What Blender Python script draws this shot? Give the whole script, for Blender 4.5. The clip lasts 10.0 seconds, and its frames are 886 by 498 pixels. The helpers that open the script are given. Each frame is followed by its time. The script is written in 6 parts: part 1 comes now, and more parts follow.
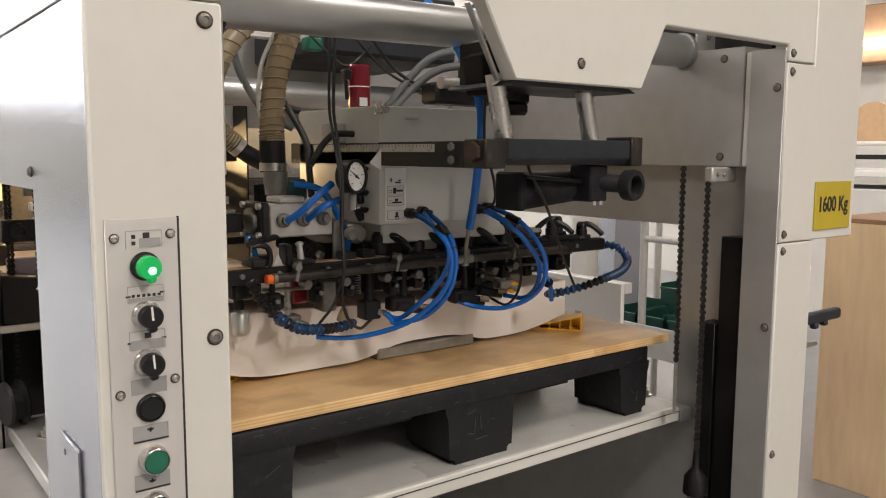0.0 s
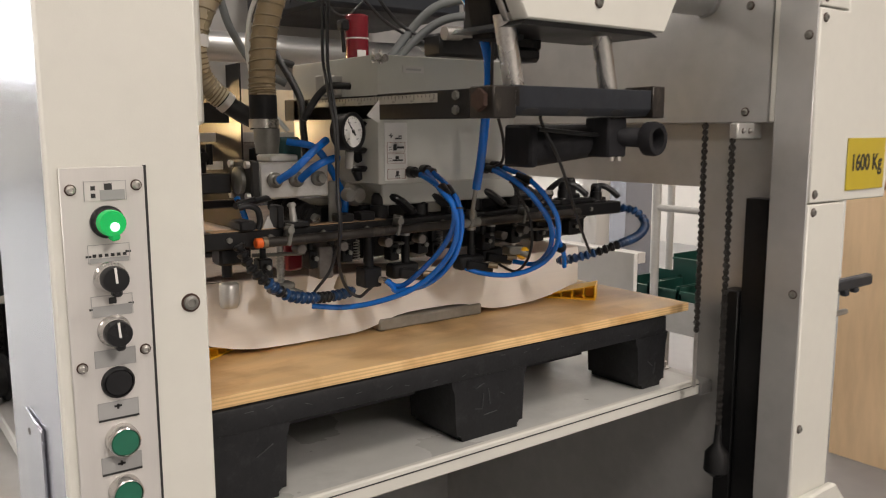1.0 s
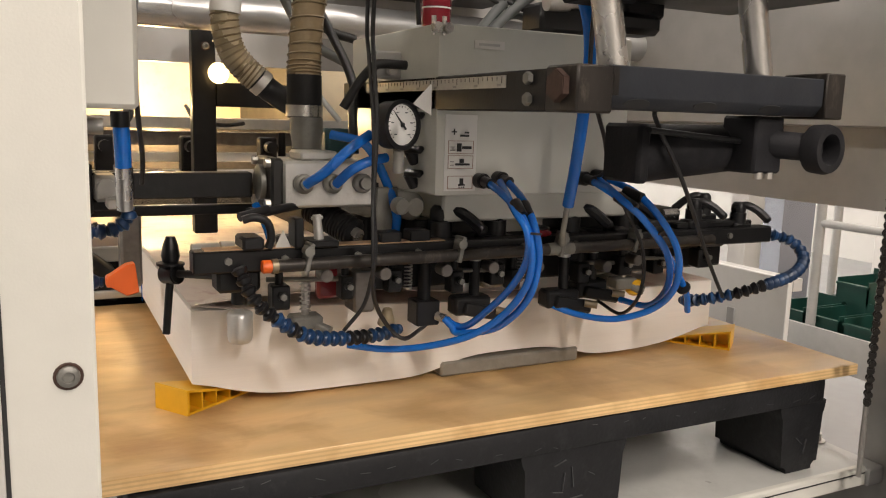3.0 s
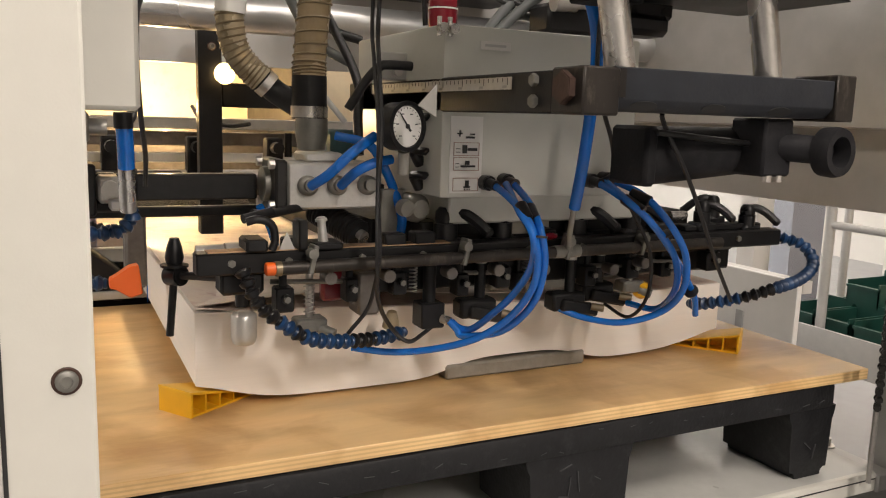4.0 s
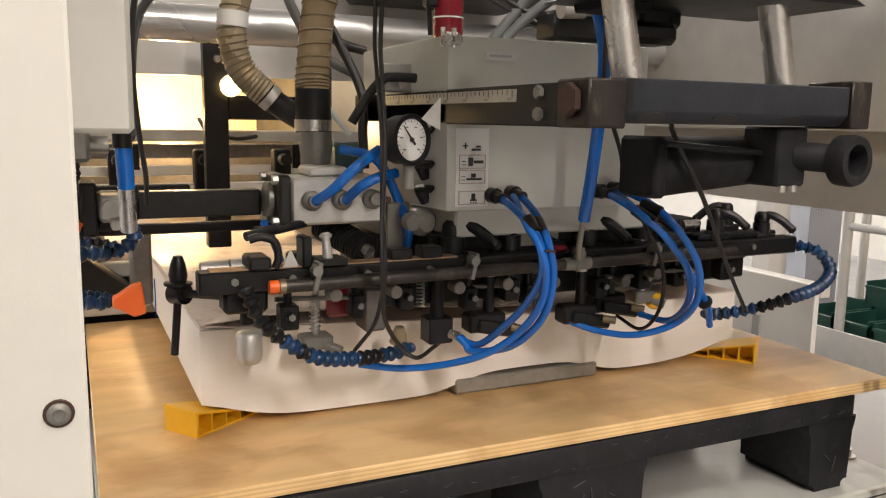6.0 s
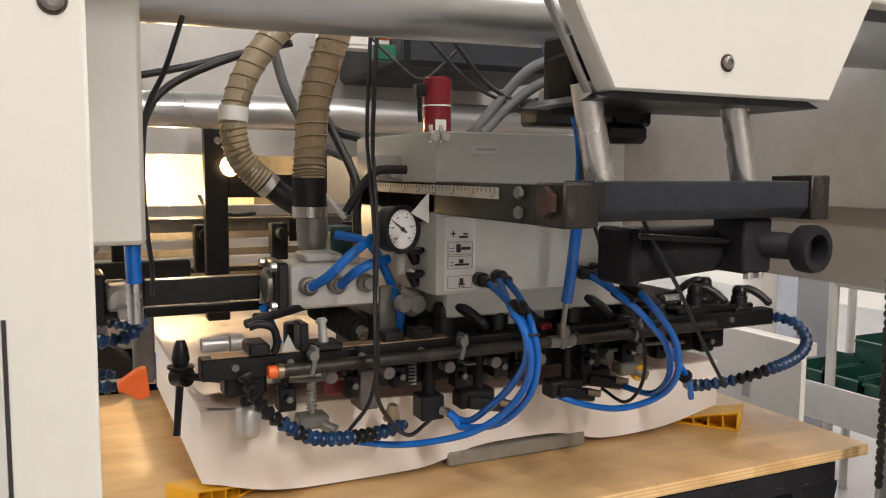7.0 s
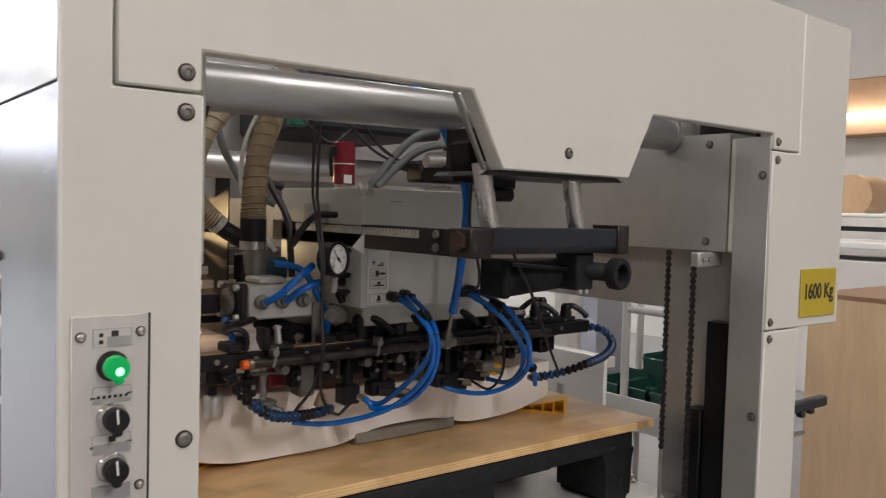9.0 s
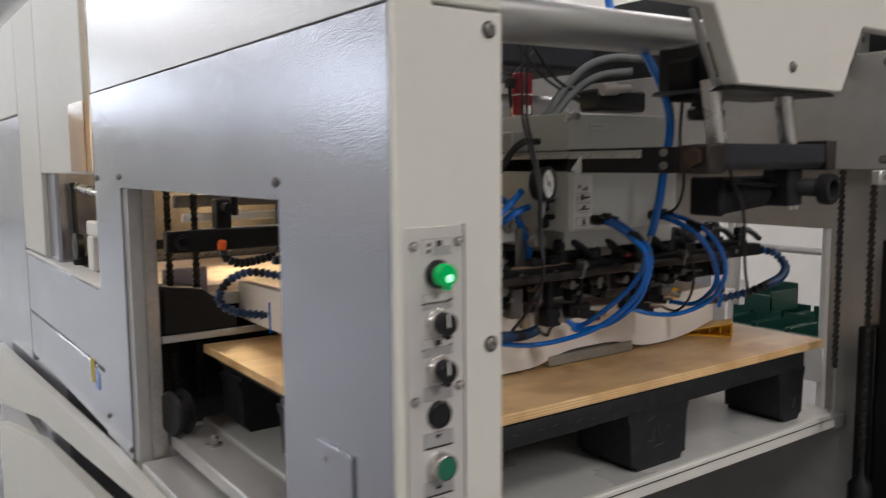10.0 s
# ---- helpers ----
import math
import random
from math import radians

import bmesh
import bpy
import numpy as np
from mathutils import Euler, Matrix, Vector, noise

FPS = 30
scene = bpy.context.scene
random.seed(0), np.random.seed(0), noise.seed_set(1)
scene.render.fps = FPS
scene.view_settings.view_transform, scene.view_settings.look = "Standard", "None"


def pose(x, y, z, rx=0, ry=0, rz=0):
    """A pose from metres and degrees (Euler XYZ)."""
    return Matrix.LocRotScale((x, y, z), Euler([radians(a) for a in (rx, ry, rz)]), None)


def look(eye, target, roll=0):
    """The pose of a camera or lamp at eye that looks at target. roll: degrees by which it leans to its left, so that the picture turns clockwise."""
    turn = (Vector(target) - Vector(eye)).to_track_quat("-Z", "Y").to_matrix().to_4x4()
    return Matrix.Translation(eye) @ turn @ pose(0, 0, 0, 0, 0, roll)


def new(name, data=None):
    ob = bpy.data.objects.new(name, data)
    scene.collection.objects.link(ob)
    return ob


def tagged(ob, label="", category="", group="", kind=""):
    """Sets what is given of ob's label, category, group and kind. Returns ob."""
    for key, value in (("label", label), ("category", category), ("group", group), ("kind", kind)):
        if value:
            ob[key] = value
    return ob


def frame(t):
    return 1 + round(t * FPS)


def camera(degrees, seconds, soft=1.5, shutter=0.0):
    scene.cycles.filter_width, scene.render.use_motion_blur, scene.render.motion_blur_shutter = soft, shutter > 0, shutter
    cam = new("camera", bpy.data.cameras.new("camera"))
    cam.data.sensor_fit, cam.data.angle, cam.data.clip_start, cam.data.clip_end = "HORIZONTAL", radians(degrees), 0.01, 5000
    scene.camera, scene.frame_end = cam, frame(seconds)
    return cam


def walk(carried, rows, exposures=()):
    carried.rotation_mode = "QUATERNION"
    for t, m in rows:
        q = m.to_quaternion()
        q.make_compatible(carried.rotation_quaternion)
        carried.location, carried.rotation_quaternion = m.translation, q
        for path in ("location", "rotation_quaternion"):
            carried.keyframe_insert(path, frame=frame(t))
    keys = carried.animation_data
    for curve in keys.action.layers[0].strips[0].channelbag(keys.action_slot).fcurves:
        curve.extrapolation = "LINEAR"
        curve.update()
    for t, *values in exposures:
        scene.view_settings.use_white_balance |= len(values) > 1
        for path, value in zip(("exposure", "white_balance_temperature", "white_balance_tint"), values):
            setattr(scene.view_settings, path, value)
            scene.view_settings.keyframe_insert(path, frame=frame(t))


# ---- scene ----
# camera and its walk
cam = camera(57.2, 10.0, soft=1.1, shutter=0.35)
PATH = [
    (0, (0.022, 0.003, 1.482), (1.229, 1.581, 1.248), 0.3),
    (0.5, (0.045, 0.018, 1.479), (1.249, 1.598, 1.245), 0.0),
    (1, (0.088, 0.083, 1.447), (1.276, 1.665, 1.153), -0.1),
    (1.5, (0.135, 0.204, 1.446), (1.274, 1.814, 1.111), -0.6),
    (2, (0.251, 0.267, 1.44), (1.3, 1.936, 1.103), 0.3),
    (2.5, (0.346, 0.295, 1.447), (1.272, 2.038, 1.123), 1.3),
    (4, (0.362, 0.307, 1.454), (1.234, 2.078, 1.134), 1.8),
    (4.5, (0.375, 0.32, 1.447), (1.237, 2.092, 1.106), 1.5),
    (5, (0.379, 0.326, 1.454), (1.222, 2.108, 1.117), 1.4),
    (6.5, (0.379, 0.309, 1.484), (1.221, 2.104, 1.223), 0.5),
    (7, (0.365, 0.274, 1.513), (1.22, 2.073, 1.323), 0.3),
    (7.5, (0.258, 0.225, 1.51), (1.243, 1.959, 1.348), 0.1),
    (8, (0.117, 0.179, 1.531), (1.272, 1.806, 1.395), -0.4),
    (8.5, (0.071, 0.104, 1.55), (1.328, 1.658, 1.465), 0.2),
    (9, (0.04, 0.031, 1.528), (1.287, 1.592, 1.433), 1.6),
    (9.5, (-0.039, 0.053, 1.516), (1.133, 1.668, 1.379), 1.4),
    (10, (-0.209, 0.17, 1.48), (0.948, 1.787, 1.268), -0.5),
]
walk(cam, [(t, look(eye, target, roll)) for t, eye, target, roll in PATH],
     exposures=[(0.0, -0.66, 6620, 10), (1.0, -0.58, 6650, 10), (1.5, -0.42, 6650, 10), (2.5, -0.33, 6750, 10), (4.5, -0.40, 6850, 10), (5.0, -0.41, 6850, 10), (6.5, -0.17, 6650, 10),
                (7.5, -0.45, 6250, 10), (8.0, -0.58, 6050, 10), (8.5, -0.85, 6200, 10), (9.0, -1.0, 6300, 10), (9.5, -1.0, 6200, 10), (10.0, -1.17, 6150, 10)])

# ---------------------------------------------------------------- light
world = bpy.data.worlds.new("hall_ambient")
world.use_nodes = True
world.node_tree.nodes["Background"].inputs[0].default_value = (0.9, 0.93, 1.0, 1)
world.node_tree.nodes["Background"].inputs[1].default_value = 0.28
scene.world = world


def area_lamp(name, at, target, sx, sy, watts, colour):
    la = bpy.data.lights.new(name, "AREA")
    la.shape, la.size, la.size_y, la.energy, la.color = "RECTANGLE", sx, sy, watts, colour
    ob = new(name, la)
    ob.matrix_world = look(at, target)
    return tagged(ob, kind="structure")


HALL = (1.0, 0.918, 0.868)
for lx, ly, sx, sy, watts in ((1.3, -4.4, 0.3, 2.6, 375), (-0.7, -1.5, 0.12, 1.4, 110), (-4.3, 1.2, 0.4, 4.0, 310), (2.3, -0.9, 0.3, 2.0, 105), (-2.6, 8.0, 0.5, 6.0, 260), (0.4, 4.3, 0.3, 2.0, 60), (5.0, 5.0, 0.5, 5.0, 240)):
    area_lamp("ceiling_lamp", (lx, ly, 4.55), (lx, ly + 0.001, 0), sx, sy, watts, HALL)
bulb_light = bpy.data.lights.new("inspection_lamp_light", "POINT")
bulb_light.energy, bulb_light.color, bulb_light.shadow_soft_size = 17.0, (1.0, 0.68, 0.33), 0.02
tagged(new("inspection_lamp_light", bulb_light), kind="structure").location = (0.62, 2.36, 1.46)

# ---------------------------------------------------------------- materials


def mat(name, colour, rough=0.5, metal=0.0, vary=0.12, grain=60.0, bump=0.0, bump_scale=300.0, stain=0.0, stain_scale=4.0,
        stain_colour=(0.05, 0.045, 0.04), rough_vary=0.08, emit=0.0, spec=0.5, stretch=(1, 1, 1), coat=0.0, random_piece=0.0):
    m = bpy.data.materials.new(name)
    m.use_nodes = True
    nt = m.node_tree
    n, l = nt.nodes, nt.links
    bs = n["Principled BSDF"]
    tc = n.new("ShaderNodeTexCoord")
    mp = n.new("ShaderNodeMapping")
    mp.inputs["Scale"].default_value = stretch
    l.new(tc.outputs["Object"], mp.inputs["Vector"])
    fine = n.new("ShaderNodeTexNoise")
    fine.inputs["Scale"].default_value, fine.inputs["Detail"].default_value = grain, 6
    l.new(mp.outputs[0], fine.inputs["Vector"])
    broad = n.new("ShaderNodeTexNoise")
    broad.inputs["Scale"].default_value, broad.inputs["Detail"].default_value = stain_scale, 5
    l.new(mp.outputs[0], broad.inputs["Vector"])
    hsv = n.new("ShaderNodeHueSaturation")
    hsv.inputs["Color"].default_value = (*colour, 1)
    ad = n.new("ShaderNodeMath")
    ad.operation = "ADD"
    l.new(fine.outputs["Fac"], ad.inputs[0])
    l.new(broad.outputs["Fac"], ad.inputs[1])
    rg = n.new("ShaderNodeMapRange")
    rg.inputs["From Min"].default_value, rg.inputs["From Max"].default_value = 0.6, 1.4
    rg.inputs["To Min"].default_value, rg.inputs["To Max"].default_value = 1 - vary, 1 + vary
    l.new(ad.outputs[0], rg.inputs["Value"])
    value = rg.outputs[0]
    if random_piece:
        oi = n.new("ShaderNodeObjectInfo")
        rr = n.new("ShaderNodeMapRange")
        rr.inputs["To Min"].default_value, rr.inputs["To Max"].default_value = 1 - random_piece, 1 + random_piece
        l.new(oi.outputs["Random"], rr.inputs["Value"])
        mu = n.new("ShaderNodeMath")
        mu.operation = "MULTIPLY"
        l.new(value, mu.inputs[0])
        l.new(rr.outputs[0], mu.inputs[1])
        value = mu.outputs[0]
    l.new(value, hsv.inputs["Value"])
    colour_out = hsv.outputs[0]
    if stain:
        st = n.new("ShaderNodeTexNoise")
        st.inputs["Scale"].default_value, st.inputs["Detail"].default_value, st.inputs["Roughness"].default_value = stain_scale * 2.7, 9, 0.7
        l.new(mp.outputs[0], st.inputs["Vector"])
        cr = n.new("ShaderNodeMapRange")
        cr.inputs["From Min"].default_value, cr.inputs["From Max"].default_value = 0.54, 0.75
        cr.inputs["To Max"].default_value = stain
        l.new(st.outputs["Fac"], cr.inputs["Value"])
        mx = n.new("ShaderNodeMix")
        mx.data_type = "RGBA"
        l.new(cr.outputs[0], mx.inputs["Factor"])
        l.new(colour_out, mx.inputs["A"])
        mx.inputs["B"].default_value = (*stain_colour, 1)
        colour_out = mx.outputs["Result"]
    l.new(colour_out, bs.inputs["Base Color"])
    bs.inputs["Metallic"].default_value = metal
    rv = n.new("ShaderNodeMapRange")
    rv.inputs["From Min"].default_value, rv.inputs["From Max"].default_value = 0.3, 0.7
    rv.inputs["To Min"].default_value, rv.inputs["To Max"].default_value = max(rough - rough_vary, 0.02), min(rough + rough_vary, 1)
    l.new(broad.outputs["Fac"], rv.inputs["Value"])
    l.new(rv.outputs[0], bs.inputs["Roughness"])
    bs.inputs["Coat Weight"].default_value = coat
    bs.inputs["Specular IOR Level"].default_value = spec
    if bump:
        bn = n.new("ShaderNodeTexNoise")
        bn.inputs["Scale"].default_value, bn.inputs["Detail"].default_value = bump_scale, 3
        l.new(mp.outputs[0], bn.inputs["Vector"])
        bp = n.new("ShaderNodeBump")
        bp.inputs["Strength"].default_value, bp.inputs["Distance"].default_value = bump, 0.002
        l.new(bn.outputs["Fac"], bp.inputs["Height"])
        l.new(bp.outputs[0], bs.inputs["Normal"])
    if emit:
        bs.inputs["Emission Color"].default_value = (*colour, 1)
        bs.inputs["Emission Strength"].default_value = emit
    return m


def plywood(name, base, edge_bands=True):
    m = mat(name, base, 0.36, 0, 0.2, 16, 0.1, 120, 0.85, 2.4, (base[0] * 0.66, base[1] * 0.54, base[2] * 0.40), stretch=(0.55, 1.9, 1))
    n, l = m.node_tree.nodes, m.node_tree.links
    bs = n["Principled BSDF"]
    # flame grain along the veneer; the broad patches paint the dappled shadows on the board
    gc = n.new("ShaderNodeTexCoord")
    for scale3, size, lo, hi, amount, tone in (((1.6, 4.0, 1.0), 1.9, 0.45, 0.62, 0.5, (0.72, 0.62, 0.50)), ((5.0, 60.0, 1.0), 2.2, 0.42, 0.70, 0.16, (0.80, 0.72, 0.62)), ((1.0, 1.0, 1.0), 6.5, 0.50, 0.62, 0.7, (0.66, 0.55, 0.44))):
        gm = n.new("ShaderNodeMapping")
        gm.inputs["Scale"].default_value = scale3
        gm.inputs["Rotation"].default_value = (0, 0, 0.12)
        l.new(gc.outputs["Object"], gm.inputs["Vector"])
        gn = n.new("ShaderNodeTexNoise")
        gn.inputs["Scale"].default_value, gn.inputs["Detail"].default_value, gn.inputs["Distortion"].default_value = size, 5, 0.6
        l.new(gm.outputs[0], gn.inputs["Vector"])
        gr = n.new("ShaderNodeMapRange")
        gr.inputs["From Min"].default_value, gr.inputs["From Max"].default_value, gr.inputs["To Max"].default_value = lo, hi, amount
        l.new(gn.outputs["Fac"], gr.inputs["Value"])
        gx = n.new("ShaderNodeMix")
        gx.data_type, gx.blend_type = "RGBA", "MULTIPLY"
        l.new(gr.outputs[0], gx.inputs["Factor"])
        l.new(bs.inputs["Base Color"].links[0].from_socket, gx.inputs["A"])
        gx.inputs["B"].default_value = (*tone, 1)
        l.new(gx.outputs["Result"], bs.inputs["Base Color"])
    if edge_bands:
        tc = n.new("ShaderNodeTexCoord")
        sp = n.new("ShaderNodeSeparateXYZ")
        l.new(tc.outputs["Object"], sp.inputs[0])
        mu = n.new("ShaderNodeMath")
        mu.operation, mu.inputs[1].default_value = "MULTIPLY", 2 * math.pi / 0.0052
        l.new(sp.outputs["Z"], mu.inputs[0])
        si = n.new("ShaderNodeMath")
        si.operation = "SINE"
        l.new(mu.outputs[0], si.inputs[0])
        mr = n.new("ShaderNodeMapRange")
        mr.inputs["From Min"].default_value, mr.inputs["From Max"].default_value, mr.inputs["To Max"].default_value = -0.2, 0.6, 0.35
        l.new(si.outputs[0], mr.inputs["Value"])
        mx = n.new("ShaderNodeMix")
        mx.data_type = "RGBA"
        old = bs.inputs["Base Color"].links[0].from_socket
        l.new(mr.outputs[0], mx.inputs["Factor"])
        l.new(old, mx.inputs["A"])
        mx.inputs["B"].default_value = (base[0] * 0.45, base[1] * 0.38, base[2] * 0.3, 1)
        l.new(mx.outputs["Result"], bs.inputs["Base Color"])
    return m


M = {
    "white": mat("cream_enamel", (0.65, 0.64, 0.58), 0.42, 0, 0.03, 40, 0.06, 500, 0.10, 2.0, (0.45, 0.42, 0.36)),
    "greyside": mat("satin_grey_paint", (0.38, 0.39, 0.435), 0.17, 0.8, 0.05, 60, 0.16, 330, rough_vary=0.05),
    "galv": mat("grey_machine_paint", (0.43, 0.425, 0.41), 0.36, 0.3, 0.1, 25, 0.08, 300, 0.15, 3.0, (0.25, 0.24, 0.22)),
    "greybox": mat("light_grey_enamel", (0.52, 0.52, 0.475), 0.38, 0.0, 0.05, 30, 0.05, 400, 0.12, 5.0, (0.33, 0.32, 0.29)),
    "black": mat("black_oxide_steel", (0.010, 0.010, 0.0105), 0.4, 0.1, 0.3, 80, 0.1, 300, 0.3, 9, (0.022, 0.019, 0.017), spec=0.3),
    "slate": mat("slate_painted_steel", (0.020, 0.023, 0.029), 0.5, 0.1, 0.2, 50, 0.1, 300, 0.3, 6, (0.055, 0.055, 0.055), spec=0.4),
    "blackplastic": mat("black_plastic", (0.009, 0.009, 0.010), 0.34, 0, 0.2, 120, 0.1, 600, 0.25, 20, (0.016, 0.015, 0.014), spec=0.35),
    "pallet": mat("black_recycled_plastic", (0.013, 0.0135, 0.015), 0.5, 0, 0.35, 50, 0.3, 160, 0.5, 13, (0.05, 0.05, 0.053), spec=0.35),
    "scuff": mat("pale_scuff", (0.06, 0.061, 0.064), 0.7, 0, 0.3, 90),
    "steel": mat("bare_steel", (0.50, 0.48, 0.45), 0.32, 0.9, 0.15, 90, 0.08, 400, 0.45, 12, (0.16, 0.13, 0.10)),
    "rawsteel": mat("scratched_steel", (0.16, 0.145, 0.13), 0.4, 0.6, 0.25, 90, 0.1, 300, 0.5, 14, (0.08, 0.07, 0.06)),
    "chrome": mat("chromed_steel", (0.62, 0.60, 0.57), 0.27, 0.9, 0.15, 60, 0.06, 300, 0.6, 22, (0.2, 0.18, 0.16)),
    "alu": mat("cast_aluminium", (0.54, 0.53, 0.50), 0.36, 0.5, 0.12, 60, 0.2, 250, 0.3, 12, (0.3, 0.29, 0.27)),
    "silver": mat("silver_painted_tube", (0.52, 0.525, 0.52), 0.33, 0.75, 0.06, 30, 0.04, 300),
    "rust": mat("rusty_bolt", (0.07, 0.04, 0.03), 0.6, 0.4, 0.3, 90, 0.2, 300),
    "brass": mat("brass_fitting", (0.26, 0.21, 0.14), 0.38, 0.8, 0.15, 80),
    "blue": mat("blue_air_hose", (0.005, 0.145, 0.58), 0.22, 0, 0.08, 40, coat=0.3),
    "darkblue": mat("dark_blue_plastic", (0.010, 0.042, 0.115), 0.32, 0, 0.25, 60, random_piece=0.4),
    "cable": mat("black_cable_sheath", (0.012, 0.012, 0.013), 0.45, 0, 0.2, 60),
    "greyhose": mat("grey_hose", (0.13, 0.14, 0.14), 0.5, 0, 0.1, 40),
    "whitehose": mat("white_tube", (0.6, 0.6, 0.57), 0.4, 0, 0.05, 40),
    "duct": mat("tan_suction_duct", (0.43, 0.355, 0.23), 0.28, 0, 0.2, 35, 0.1, 200, 0.4, 12, (0.14, 0.11, 0.06)),
    "duct_rib": mat("brown_duct_rib", (0.17, 0.125, 0.065), 0.45, 0, 0.2, 40),
    "paper": mat("white_paper_edges", (0.87, 0.83, 0.775), 0.75, 0, 0.03, 12, 0.25, 900, stretch=(1, 1, 40)),
    "print": mat("printed_paper", (0.72, 0.62, 0.55), 0.4, 0, 0.3, 9, 0, 300, 0.7, 6.5, (0.30, 0.05, 0.07)),
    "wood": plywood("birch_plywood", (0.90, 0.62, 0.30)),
    "ply_far": mat("pale_plywood", (0.74, 0.54, 0.33), 0.5, 0, 0.12, 10, 0.05, 120, 0.3, 1.6, (0.55, 0.36, 0.19), stretch=(1, 3, 0.5)),
    "wedge": mat("yellow_plastic", (0.78, 0.42, 0.015), 0.4, 0, 0.08, 50, 0.05, 300),
    "orange": mat("orange_plastic", (0.85, 0.14, 0.015), 0.4, 0, 0.08, 50),
    "red": mat("dark_red_enamel", (0.20, 0.010, 0.020), 0.25, 0.1, 0.1, 50, coat=0.3),
    "label": mat("white_label", (0.72, 0.71, 0.68), 0.5, 0, 0.04, 30),
    "greylabel": mat("grey_label", (0.33, 0.33, 0.32), 0.5, 0, 0.06, 40),
    "ink": mat("black_ink", (0.02, 0.02, 0.02), 0.5, 0, 0.1, 40),
    "redink": mat("faded_red_ink", (0.36, 0.24, 0.20), 0.5, 0, 0.1, 40),
    "panel": mat("brushed_aluminium_plate", (0.62, 0.60, 0.57), 0.42, 0.35, 0.06, 60, 0.04, 500, stretch=(1, 1, 0.1)),
    "greenglow": mat("glowing_green_lens", (0.0, 0.42, 0.09), 0.25, 0, 0.05, 30, emit=0.4),
    "greenhot": mat("green_lamp_core", (0.45, 1.0, 0.62), 0.3, 0, 0.02, 30, emit=2.2),
    "green": mat("dull_green_plastic", (0.012, 0.13, 0.075), 0.3, 0, 0.1, 50),
    "yellowsign": mat("yellow_sign", (0.52, 0.40, 0.03), 0.45, 0.1, 0.06, 30, 0, 300, 0.15, 6, (0.35, 0.26, 0.03)),
    "greenbin": mat("dark_green_bin", (0.010, 0.055, 0.042), 0.4, 0, 0.15, 30),
    "concrete": mat("grey_hall_floor", (0.24, 0.24, 0.245), 0.35, 0, 0.1, 9, 0.05, 40, 0.25, 0.8, (0.2, 0.2, 0.2)),
    "wall": mat("white_hall_wall", (0.58, 0.56, 0.53), 0.8, 0, 0.04, 5, 0.05, 60),
    "beamwood": mat("brown_glulam", (0.30, 0.17, 0.09), 0.6, 0, 0.15, 12),
    "ceil": mat("pale_hall_ceiling", (0.40, 0.39, 0.37), 0.85, 0, 0.05, 5),
    "tube_light": mat("strip_light_glow", (1.0, 0.97, 0.92), 0.5, 0, 0.01, 5, emit=40.0),
    "bulb": mat("warm_bulb_glow", (1.0, 0.66, 0.28), 0.5, 0, 0.01, 5, emit=9.0),
    "warmpanel": mat("cream_reflector", (0.80, 0.68, 0.48), 0.5, 0, 0.25, 6, 0, 300, 0.45, 7, (0.6, 0.36, 0.14)),
    "wornblack": mat("worn_blackened_steel", (0.04, 0.035, 0.031), 0.4, 0.6, 0.35, 40, 0.1, 300, 0.55, 22, (0.20, 0.17, 0.14), stretch=(1, 1, 0.4)),
    "glareside": mat("satin_paint_in_glare", (0.66, 0.67, 0.68), 0.2, 0.1, 0.04, 60, 0.25, 170, rough_vary=0.04),
    "zinc": mat("dull_zinc", (0.20, 0.195, 0.175), 0.42, 0.4, 0.2, 50, 0.15, 250, 0.4, 12, (0.07, 0.06, 0.05)),
    "daylight": mat("frosted_glare_glow", (0.93, 0.96, 1.0), 0.5, 0, 0.01, 5, emit=5.0),
    "darkduct": mat("brown_suction_duct", (0.29, 0.215, 0.12), 0.26, 0, 0.25, 35, 0.1, 200, 0.4, 12, (0.07, 0.05, 0.03)),
    "dusty": mat("dusty_black_paint", (0.013, 0.013, 0.015), 0.68, 0, 0.4, 45, 0.15, 250, 0.55, 8, (0.035, 0.034, 0.034), spec=0.22),
    "flangeblack": mat("oily_black_plate", (0.016, 0.015, 0.014), 0.4, 0.3, 0.3, 60, 0.1, 300, 0.5, 12, (0.06, 0.05, 0.04)),
    "platform": mat("scuffed_platform_paint", (0.50, 0.50, 0.47), 0.3, 0.0, 0.08, 30, 0.05, 300, 0.45, 3.0, (0.30, 0.30, 0.28)),
    "skyglass": mat("milky_glare_glow", (0.95, 0.97, 1.0), 0.5, 0, 0.2, 0.6, emit=7.0),
    "greased": mat("greased_chain_steel", (0.035, 0.032, 0.029), 0.35, 0.6, 0.3, 120, 0.05, 300, 0.4, 40, (0.10, 0.09, 0.08)),
    "copper": mat("copper_band", (0.52, 0.34, 0.20), 0.35, 0.8, 0.1, 20),
    "amber": mat("amber_plastic", (0.42, 0.22, 0.06), 0.12, 0, 0.25, 8, 0, 300, 0.5, 5, (0.18, 0.08, 0.02)),
    "clear": mat("cloudy_plastic", (0.30, 0.29, 0.26), 0.25, 0, 0.15, 50),
}
for key in ("duct", "darkduct"):
    M[key].node_tree.nodes["Principled BSDF"].inputs["Transmission Weight"].default_value = 0.35


# ---------------------------------------------------------------- mesh helpers


